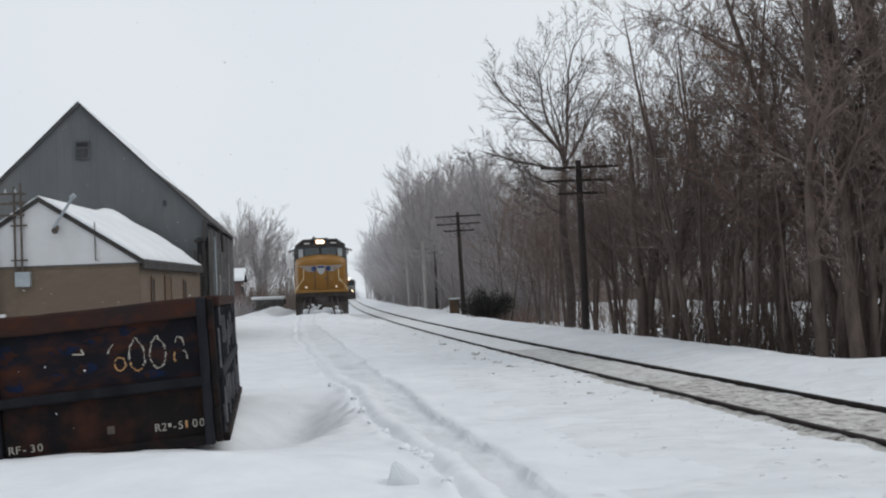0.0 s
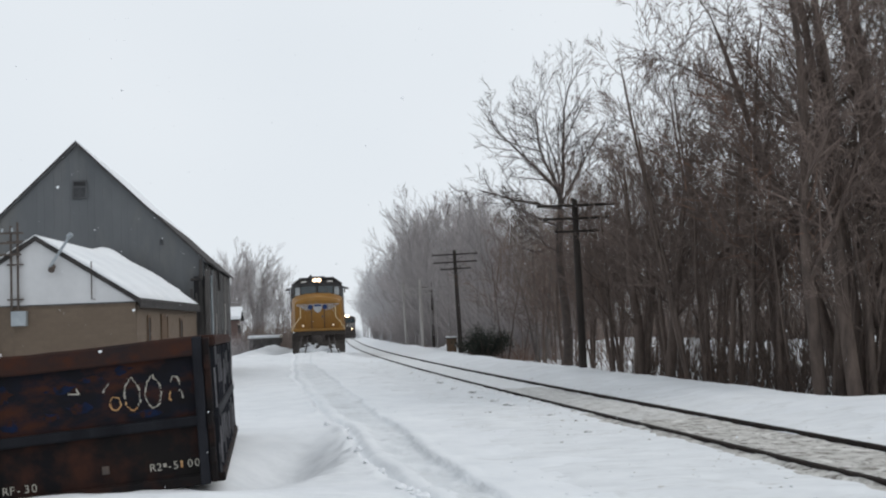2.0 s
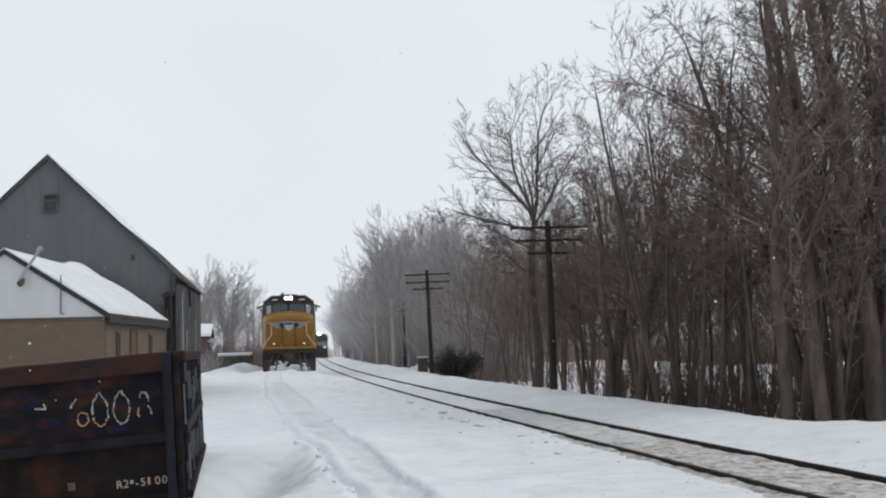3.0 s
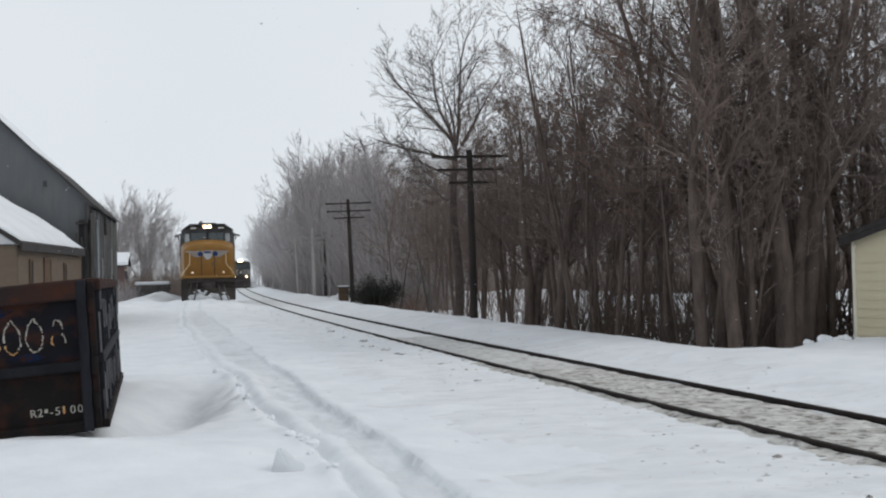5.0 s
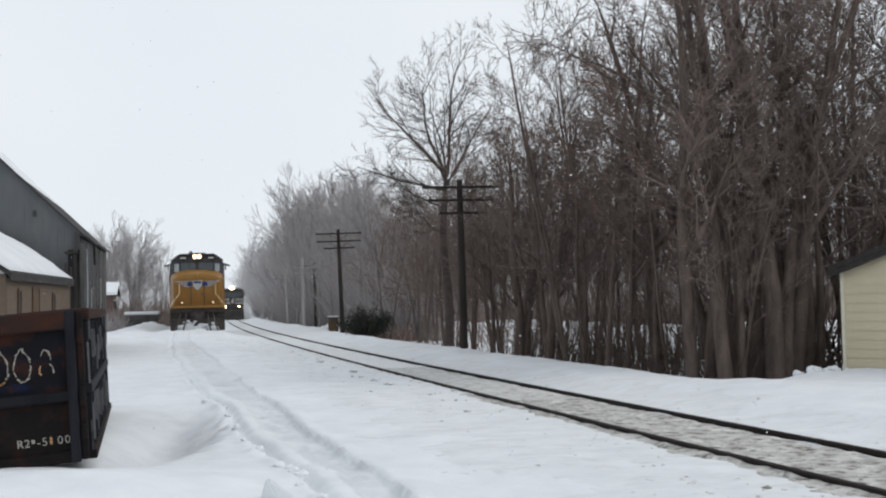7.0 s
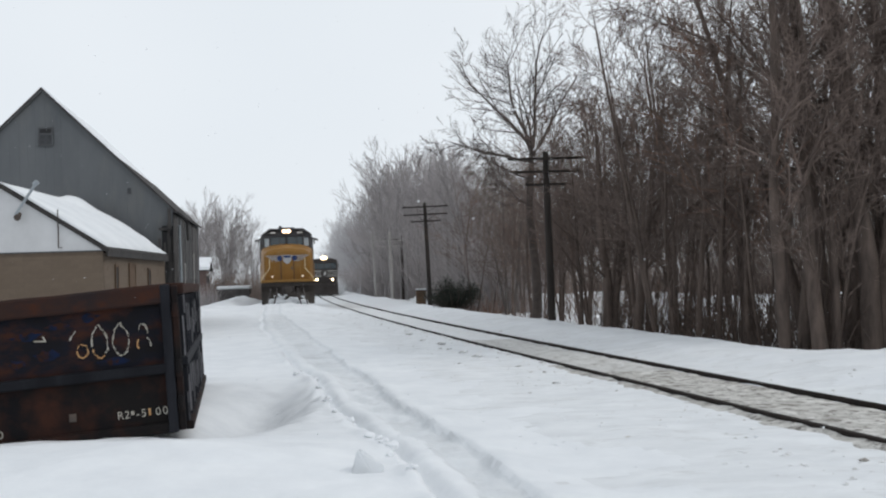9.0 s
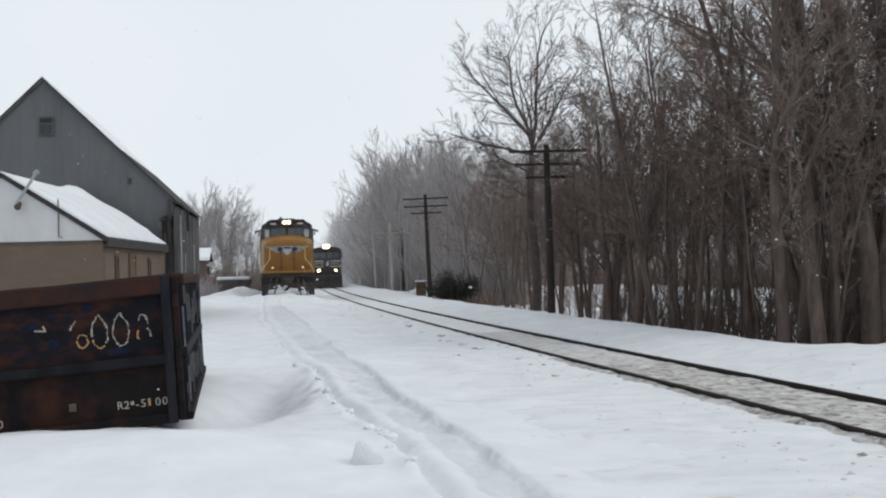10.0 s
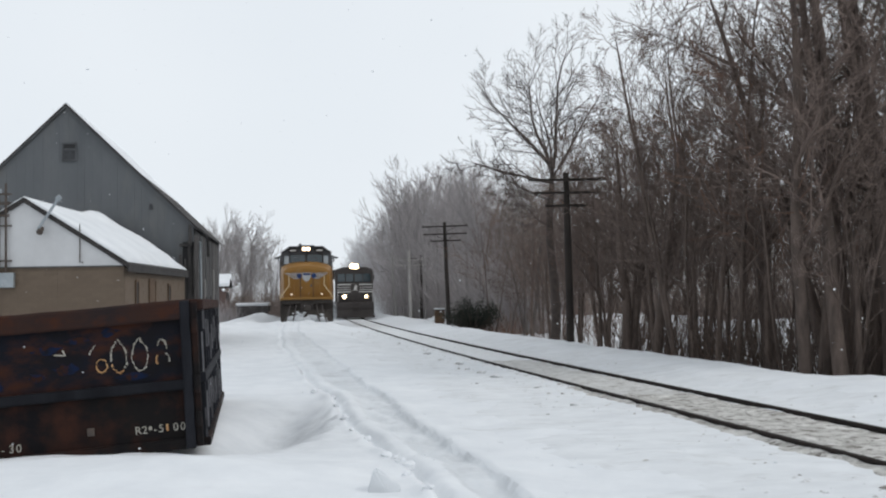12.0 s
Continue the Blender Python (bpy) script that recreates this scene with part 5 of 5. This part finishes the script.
def broken_tree(at):
    """A snapped trunk with its torn top and one limb hanging from it."""
    w = Wood()
    rnd = random.Random(77)
    w.trunks.append(([], []))
    w.tube(w.trunks[0], [Vector((0.05 * math.sin(i), 0, -0.4 + 0.62 * i)) for i in range(9)], [0.23 - 0.008 * i for i in range(9)], 9)
    for dx in (-0.1, 0.05, 0.14):
        w.tube(w.limbs, [Vector((dx, 0, 4.3)), Vector((dx * 1.2, 0.02, 4.65)), Vector((dx * 1.6, 0.05, rnd.uniform(4.9, 5.3)))], [0.08, 0.05, 0.02], 4)
    grow(w, rnd, Vector((0.05, 0, 4.35)), Vector((-1, 0, 0.25)), 2.6, 0.12, 1, 3, (25, 60), -2.2, 1, 0.3, 0.009)
    grow(w, rnd, Vector((0.0, 0, 3.4)), Vector((0.6, 0.3, 0.6)), 2.2, 0.06, 1, 3, (25, 60), 0.4, 1, 0.3, 0.009)
    return tree_from(w, "broken_tree", "snapped brown trunk with a hanging broken limb", at)


broken_tree(pose(9.1, 30.2, ground_z(9.1, 30.2)))
for i, (x, y, s, turn, lean) in enumerate((
        (6.75, 30.4, 0.8, 120, 4), (7.15, 30.3, 0.72, 300, -4), (7.4, 28.9, 0.8, 60, 6), (7.7, 28.2, 0.78, 250, 3), (9.2, 24.2, 0.6, 20, -5),
        (8.3, 27.5, 0.72, 150, 2), (10.9, 25.8, 0.95, 80, 3), (13.3, 27.4, 0.95, 30, 4), (15.4, 26.5, 1.0, 260, 2))):
    TALL.plant(i, x, y, s, turn, 0, lean)
for i, (x, y, s, turn, lean) in enumerate((
        (6.05, 39.5, 0.75, 10, -6), (6.9, 34.4, 0.8, 220, 6), (6.6, 37.6, 0.8, 30, 3), (6.3, 41.5, 0.8, 170, 2), (7.1, 40.0, 0.9, 250, -2),
        (5.2, 48.0, 0.7, 200, -2), (4.7, 51.5, 0.66, 90, 4), (6.2, 46.5, 0.8, 140, 1), (7.7, 33.0, 0.9, 260, -2), (7.0, 44.0, 0.85, 60, 2))):
    MID.plant(i, x, y, s, turn, 0, lean)
# depth of the wood: close-grown at its near end, then a thin belt with an open snowfield behind it
y = 25.0
k = 0
while y < 74:
    for u0, u1 in ((6.0, 9.0), (9.5, 13.0), (13.5, 19.0)):
        u = rng.uniform(u0, u1)
        yy = y + rng.uniform(-1.0, 1.0)
        x = main_x(yy) + u
        if u > 9.2 and yy > 40:
            continue
        if (x - 12.5) ** 2 + (yy - 22) ** 2 > 12 and not (yy < 30 and u < 7.5):
            if yy < 34 and u < 10:
                TALL.plant(k, x, yy, rng.uniform(0.6, 0.8) if yy < 29 else rng.uniform(0.52, 0.66), rng.uniform(0, 360), rng.uniform(-4, 4), rng.uniform(-5, 5))
            else:
                (DEEP if yy < 50 else VEIL).plant(k, x, yy, rng.uniform(0.95, 1.15) if yy < 36 else rng.uniform(0.68, 0.9), rng.uniform(0, 360), rng.uniform(-4, 4), rng.uniform(-6, 6))
            k += 1
    y += 1.7 if y < 45 else 2.5


def far_edge(x):
    """Where the snowfield behind the belt ends and the brown wood beyond it begins."""
    return 88 + 42 * smooth01(5, 14, x)


for i in range(66):
    slant = 0.055 + 0.47 * (i + rng.random()) / 66
    yy = far_edge(slant * 115) + rng.uniform(0, 22)
    VEIL.plant(i, slant * yy, yy, rng.uniform(1.15, 1.5), rng.uniform(0, 360), rng.uniform(-3, 3), rng.uniform(-4, 4))
# the far wood along the line
y = 70.0
while y < 330:
    for u0, u1 in ((5.9, 7.4), (7.8, 10.5), (11.5, 18.0)):
        if u0 > 11 and y < 110:
            continue
        yy = y + rng.uniform(-2, 2)
        x = main_x(yy) + rng.uniform(u0, u1)
        # beyond 165 the trees take the whiter haze colour
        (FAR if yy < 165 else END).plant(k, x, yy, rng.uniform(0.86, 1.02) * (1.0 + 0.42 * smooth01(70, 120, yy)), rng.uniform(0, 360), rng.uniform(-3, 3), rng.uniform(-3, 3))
        k += 1
    y += 3.5 if y < 140 else 8.0
# trees behind the barn
for i in range(25):
    yy = rng.uniform(104, 140)
    slant = rng.uniform(-0.192, -0.130)
    FAR.plant(i, yy * slant, yy, rng.uniform(0.78, 1.0) * (1.0 - 0.4 * smooth01(-0.155, -0.132, slant)), rng.uniform(0, 360))
for i in range(45):
    yy = rng.uniform(25, 62)
    u = rng.uniform(5.2, 15.0)
    x = main_x(yy) + u
    if (x - 12.5) ** 2 + (yy - 22) ** 2 > 8:
        THIN.plant(i, x, yy, rng.uniform(0.8, 1.45), rng.uniform(0, 360), rng.uniform(-14, 14), rng.uniform(-14, 14))


def brush(name, label, count, seed, place, height, mat, radius=0.008, spread=0.5):
    """A thicket of thin crooked stems in one mesh."""
    r = random.Random(seed)
    verts, faces = [], []
    for _ in range(count):
        x, y = place(r)
        z = ground_z(x, y) - 0.05
        p = Vector((x, y, z))
        h = height * r.uniform(0.4, 1.1)
        d = Vector((r.gauss(0, spread), r.gauss(0, spread), 1)).normalized()
        rad = radius * r.uniform(0.6, 1.5) * (1 + 0.01 * y)
        n = 3
        base = len(verts)
        for i in range(n + 1):
            for q in range(3):
                a = 2.094 * q
                rr = rad * (1 - 0.75 * i / n)
                verts.append((p.x + rr * math.cos(a), p.y + rr * math.sin(a), p.z))
            d = (d + Vector((r.gauss(0, 0.25), r.gauss(0, 0.25), 0))).normalized()
            p = p + d * (h / n)
        for i in range(n):
            for q in range(3):
                a, b = base + i * 3 + q, base + i * 3 + (q + 1) % 3
                faces.append((a, b, b + 3, a + 3))
    ob = raw(name, verts, faces, mat)
    return tagged(ob, label, "brush", kind="stuff")


def along_wood(u0, u1, y0, y1):
    def place(r):
        while True:
            y = y0 + (y1 - y0) * r.random() ** 1.3
            x = main_x(y) + u0 + (u1 - u0) * r.random()
            if (x - 12.4) ** 2 + (y - 22) ** 2 > 10:
                return x, y
    return place


brush("undergrowth", "brown bare brush stems under the trees", 260, 5, along_wood(4.9, 9.5, 26, 75), 1.4, BRUSH)
def beyond_field(r):
    slant = r.uniform(0.05, 0.56)
    y = far_edge(slant * 115) * (1 - 0.22 * max(0, noise.noise((slant * 40, 3, 1))) - 0.3 * smooth01(0.16, 0.3, slant)) + 14 * r.random()
    return slant * y, y


brush("undergrowth", "dense tangled brown brush beyond the snowfield", 5200, 6, beyond_field, 5.5, VEIL_TWIG, 0.016, 0.25)
brush("undergrowth", "thin dark crooked stems between the trunks", 620, 26, along_wood(5.4, 9.5, 24, 42), 3.0, BARK, 0.011, 0.3)
brush("undergrowth", "dark bare shrubs scattered over the snowfield", 700, 27, along_wood(9.5, 18, 34, 85), 1.8, VEIL_TWIG, 0.010, 0.45)
brush("undergrowth", "tangled low twigs before the nearest trunks", 300, 28, along_wood(4.7, 6.4, 25, 36), 2.2, BARK, 0.008, 0.5)
brush("undergrowth", "thicket of dark stems close behind the shed", 260, 29, lambda r: (r.uniform(10.3, 12.6), r.uniform(25.4, 28.5)), 4.2, BARK, 0.015, 0.22)
brush("undergrowth", "reddish scrub at the end of the snowfield", 1800, 18, beyond_field, 1.9, BRUSH, 0.016, 0.35)
brush("undergrowth", "tall thin brown stems among the trunks", 520, 25, along_wood(5.6, 12, 24, 62), 5.2, TWIG, 0.008, 0.2)
brush("undergrowth", "reddish brush along the foot of the farther trees", 220, 16, along_wood(5.8, 7.5, 62, 78), 1.6, BRUSH, 0.012, 0.3)
brush("undergrowth", "dry weeds along the edge of the wood", 380, 7, along_wood(4.2, 5.4, 27, 120), 0.4, BRUSH, 0.006)
# its grey is the twig colour lightened for haze
brush("undergrowth", "grey brush beside the far track", 6500, 8, along_wood(6.4, 9.5, 64, 260), 5.6, MID_HAZE_TWIG, 0.02, 0.2)
brush("weeds", "grey-red scrub under the trees behind the barn", 1500, 19, lambda r: (lambda y: (y * r.uniform(-0.195, -0.125), y))(r.uniform(100, 112)), 3.0, VEIL_TWIG, 0.014, 0.3)
# these weeds share the haze-lightened twig colour
brush("weeds", "pale dead weeds by the barn corner", 900, 9, lambda r: (r.uniform(-14.0, -12.9), r.uniform(60, 76)), 1.6, MID_HAZE_TWIG, 0.010)


def build_bush():
    x, y = 2.35, 60.5
    bush = thing("evergreen_bush", "low dark evergreen bush at the foot of the bank", "bush", pose(x, y, ground_z(x, y) - 0.05) @ Matrix.Diagonal((1.3, 1.2, 1.15, 1)))
    r = random.Random(3)
    stems = bmesh.new()
    verts, faces = [], []
    for _ in range(90):
        a, ra = r.uniform(0, 6.28), r.random() ** 0.5
        tip = Vector((1.35 * ra * math.cos(a), 1.0 * ra * math.sin(a), 0.4 + 1.25 * (1 - 0.6 * ra * ra) * r.uniform(0.35, 1)))
        rod(stems, (tip.x * 0.2, tip.y * 0.2, 0), tip, 0.025, 0.006, 4)
        for _ in range(60):
            c = tip * r.uniform(0.35, 1.05) + Vector((r.gauss(0, 0.09), r.gauss(0, 0.09), r.gauss(0, 0.09)))
            d = Vector((r.gauss(0, 1), r.gauss(0, 1), r.gauss(0.5, 1))).normalized() * r.uniform(0.05, 0.12)
            o = d.orthogonal().normalized() * 0.02
            b = len(verts)
            verts += [c - o, c + o, c + d, c + o.cross(d).normalized() * 0.02]
            faces += [(b, b + 1, b + 2), (b + 1, b + 3, b + 2), (b + 3, b, b + 2), (b, b + 3, b + 1)]
    part("stem", stems, BARK, bush)
    raw("foliage", verts, faces, NEEDLES, bush)


build_bush()


# ---- far left: house, loading platform, fence posts ----
def build_house():
    h = thing("house", "small distant house with a snow-covered roof among trees", "house", pose(-17.1, 96, 1.1, 0, 0, 94))
    part("wall", boxed(-1.3, 0, -1.3, 1.3, 6, 1.9), HOUSE_RED, h)
    for s in (-1, 1):
        roof = part("roof_slope", prism([(0, 2.6), (s * 1.5, 1.75), (s * 1.5, 1.85), (0, 2.7)], -0.3, 6.3), ROOF_EDGE, h)
        part("roof_snow", prism([(0, 2.705), (s * 1.5, 1.855), (s * 1.48, 2.1), (0, 2.95)], -0.32, 6.28), SNOW, roof)
    part("gable", prism([(-1.3, 1.9), (1.3, 1.9), (0, 2.6)], 0.02, 0.2), BROKEN_WOOD, h)
    for x in (-0.6, 0.6):
        wnd = part("window", boxed(x - 0.3, -0.04, 0.7, x + 0.3, -0.004, 1.4), DARK_HOLE, h)
        part("frame", boxed(x - 0.36, -0.03, 1.4, x + 0.36, -0.002, 1.48), STRIPE, wnd)


build_house()
platform = thing("loading_platform", "low dark timber loading platform capped with snow", "platform", pose(-12.0, 77, 0.72, 0, 0, 6) @ Matrix.Diagonal((0.8, 1, 1, 1)))
for i in range(7):
    part("timber", boxed(-1.35, 0.0 + i * 0.5, 0.25, 1.35, 0.47 + i * 0.5, 0.62, bevel=0.02), BROKEN_WOOD, platform)
for x in (-1.2, 0, 1.2):
    part("post", boxed(x - 0.12, 0.1, -1.1, x + 0.12, 0.34, 0.25), BROKEN_WOOD, platform)
part("skirt", boxed(-1.3, 0.08, -0.9, 1.3, 0.14, 0.25), BROKEN_WOOD, platform)
part("snow_cap", boxed(-1.4, -0.05, 0.624, 1.4, 3.5, 0.84, bevel=0.09), SNOW, platform, "rounded snow cap", smooth=True)
post = thing("fence_post", "short weathered fence post in a drift", "post", pose(-9.85, 76, 0.2), "fence posts by the siding")
part("shaft", boxed(-0.07, -0.07, -0.2, 0.07, 0.07, 1.0, bevel=0.01), BROKEN_WOOD, post)
for i, (x, y) in enumerate(((-10.2, 79), (-10.5, 82), (-10.9, 85))):
    copy_thing(post, pose(x, y, 0.25, 0, 2 * i - 2, 0))


def build_cabinet():
    c = thing("lineside_cabinet", "weathered brown wooden cabinet by the track with a snow cap", "cabinet", pose(0.72, 72.0, ground_z(0.72, 72.0) - 0.03, 0, 0, 6))
    part("body", boxed(-0.3, 0, 0, 0.3, 0.5, 0.95, bevel=0.015), DOOR_BROWN, c)
    door = part("door", boxed(-0.25, -0.025, 0.08, 0.25, -0.004, 0.88, bevel=0.008), DOOR_BROWN, c)
    part("latch", boxed(0.17, -0.05, 0.45, 0.22, -0.026, 0.55), GALV, door)
    part("roof", boxed(-0.36, -0.08, 0.954, 0.36, 0.58, 1.0), ROOF_EDGE, c)
    part("snow_cap", boxed(-0.33, -0.06, 1.003, 0.33, 0.56, 1.09, bevel=0.035), SNOW, c, smooth=True)


build_cabinet()


# ---- snow chunks ----
def build_chunk(at, size, seed):
    r = random.Random(seed)
    bm = bmesh.new()
    bmesh.ops.create_icosphere(bm, subdivisions=2, radius=size)
    for v in bm.verts:
        v.co.z *= 0.6
        v.co += v.normal * size * 0.45 * noise.noise(v.co * (2.2 / size) + Vector((seed, 0, 0)))
    me = bpy.data.meshes.new("snow_chunk")
    bm.to_mesh(me)
    bm.free()
    me.materials.append(SNOW)
    ob = new("snow_chunk", me)
    ob.matrix_world = at
    return tagged(ob, "broken chunk of crusted snow beside the rut", "snow chunk", "snow chunks by the rut")


def wedge_block():
    """Tilted slab of crusted snow with a flat grey broken face."""
    bm = bmesh.new()
    for p in ((-0.135, 0.0, -0.16), (-0.10, 0.03, 0.125), (-0.07, 0.06, 0.13), (0.15, 0.05, 0.0), (0.12, 0.0, -0.16), (-0.13, 0.4, -0.16), (0.12, 0.4, -0.16)):
        bm.verts.new(p)
    bmesh.ops.convex_hull(bm, input=list(bm.verts))
    bmesh.ops.bevel(bm, geom=list(bm.edges), offset=0.012, segments=2, affect="EDGES")
    me = bpy.data.meshes.new("snow_chunk")
    bm.to_mesh(me)
    bm.free()
    me.materials.append(PACKED)
    ob = new("snow_chunk", me)
    ob.matrix_world = pose(-0.41, 9.75, ground_z(-0.41, 9.75) + 0.075, 0, 8, -4)
    return tagged(ob, "upright wedge of crusted snow beside the rut", "snow chunk", "snow chunks by the rut")


wedge_block()
chunk_rng = random.Random(4)
for i in range(20):
    y = chunk_rng.uniform(9.0, 22.0)
    x = main_x(y) + lane_edges(y)[0] - 0.05 + chunk_rng.gauss(0, 0.08)
    s = chunk_rng.uniform(0.025, 0.075)
    build_chunk(pose(x, y, ground_z(x, y) + s * 0.2, chunk_rng.uniform(-30, 30), chunk_rng.uniform(-30, 30), chunk_rng.uniform(0, 360)), s, i)


# flattened grey lumps placed where greyish dents mark the snow
for u, y, s in ((-1.52, 29.2, 0.11), (-1.62, 25.7, 0.10), (-1.66, 24.1, 0.10), (-1.44, 21.3, 0.07), (-1.83, 17.5, 0.06), (-1.6, 31.5, 0.08), (-1.7, 27.0, 0.06), (-1.5, 35.0, 0.1)):
    x = main_x(y) + u
    clod = build_chunk(pose(x, y, ground_z(x, y) + 0.01, 8, -6, 40 * u) @ Matrix.Diagonal((1.8, 1.1, 0.8, 1)), s, int(y))
    clod.data.materials[0] = SNOW_OLD
    tagged(clod, "flattened grey lump of snow beside the rails", "snow chunk", "clods beside the rails")


for x, y, s in ((9.35, 21.5, 0.12), (9.75, 21.6, 0.16), (9.95, 21.45, 0.1), (10.2, 21.7, 0.13), (10.6, 21.9, 0.1), (10.9, 21.7, 0.08)):
    lump = build_chunk(pose(x, y, ground_z(x, y) + 0.02, 20 * s, 10, 300 * s), s, int(10 * x))
    tagged(lump, "broken lump of drifted snow before the beige shed", "snow chunk", "snow lumps by the shed")


def scatter_clods(name, label, count, seed, place, lo, hi, mat):
    """Small crumbs in one mesh, each a squashed octahedron."""
    r = random.Random(seed)
    verts, faces = [], []
    for _ in range(count):
        x, y = place(r)
        s = lo + (hi - lo) * r.random() ** 2.5
        z = ground_z(x, y) + s * 0.15
        a = r.uniform(0, 6.28)
        b = len(verts)
        for dx, dy, dz in ((1, 0, 0), (0, 1, 0), (-1, 0, 0), (0, -1, 0), (0, 0, 0.6), (0, 0, -0.6)):
            k = s * r.uniform(0.6, 1.3)
            verts.append((x + k * (dx * math.cos(a) - dy * math.sin(a)) * 1.5, y + k * (dx * math.sin(a) + dy * math.cos(a)), z + dz * k))
        faces += [(b + i, b + (i + 1) % 4, b + 4) for i in range(4)] + [(b + (i + 1) % 4, b + i, b + 5) for i in range(4)]
    return tagged(raw(name, verts, faces, mat), label, "debris", kind="stuff")


def beside_track(u0, u1, y0=6.0, y1=70.0):
    def place(r):
        y = y0 + (y1 - y0) * r.random() ** 1.5
        u = u0 + (u1 - u0) * r.random() ** 1.6
        return main_x(y) + u, y
    return place


scatter_clods("dirt_crumbs", "dark ballast crumbs thrown on the snow", 420, 1, beside_track(-1.15, -2.6), 0.008, 0.032, SNOW_OLD)
scatter_clods("dirt_crumbs", "dark ballast crumbs thrown on the snow", 90, 2, beside_track(-1.1, -3.0), 0.01, 0.04, BED)
scatter_clods("dirt_crumbs", "dark ballast crumbs thrown on the snow", 260, 3, beside_track(1.1, 2.6), 0.01, 0.035, SNOW_OLD)
scatter_clods("snow_crumbs", "loose crumbs of snow across the open ground", 260, 4, beside_track(-1.5, -5.6, 6, 40), 0.006, 0.03, SNOW)


# ---- falling snow: one loose veil of flakes that sinks and drifts ----
def build_snowfall():
    r = random.Random(30)
    verts, faces = [], []
    for _ in range(4500):
        x, y, z = r.uniform(-16, 22), 5.0 + 32 * r.random() ** 1.1, r.uniform(-1, 26)
        a = r.uniform(0.005, 0.011)
        b = len(verts)
        verts += [(x + a, y, z), (x, y + a, z), (x - a, y, z), (x, y - a, z), (x, y, z + a * 0.8), (x, y, z - a * 0.8)]
        faces += [(b + i, b + (i + 1) % 4, b + 4) for i in range(4)] + [(b + (i + 1) % 4, b + i, b + 5) for i in range(4)]
    return tagged(raw("falling_snow", verts, faces, SNOW), "loose white flakes of falling snow", "snow", kind="stuff")


snowfall = build_snowfall()


# ---- movement ----
def motions():
    rows = []
    for i in range(13):
        y = 97 + 13.2 * (12 - i)
        rows.append((float(i), pose(main_x(y), y, 0.0, 0, 0, math.degrees(math.atan(-main_slope(y + 6))))))
    walk(black_loco, rows)
    walk(snowfall, [(0.0, pose(2, 0, 0)), (4.0, pose(0.9, -0.4, -4.6)), (8.0, pose(-0.6, -0.6, -9.0)), (12.0, pose(-1.8, -1.0, -13.4))])


motions()
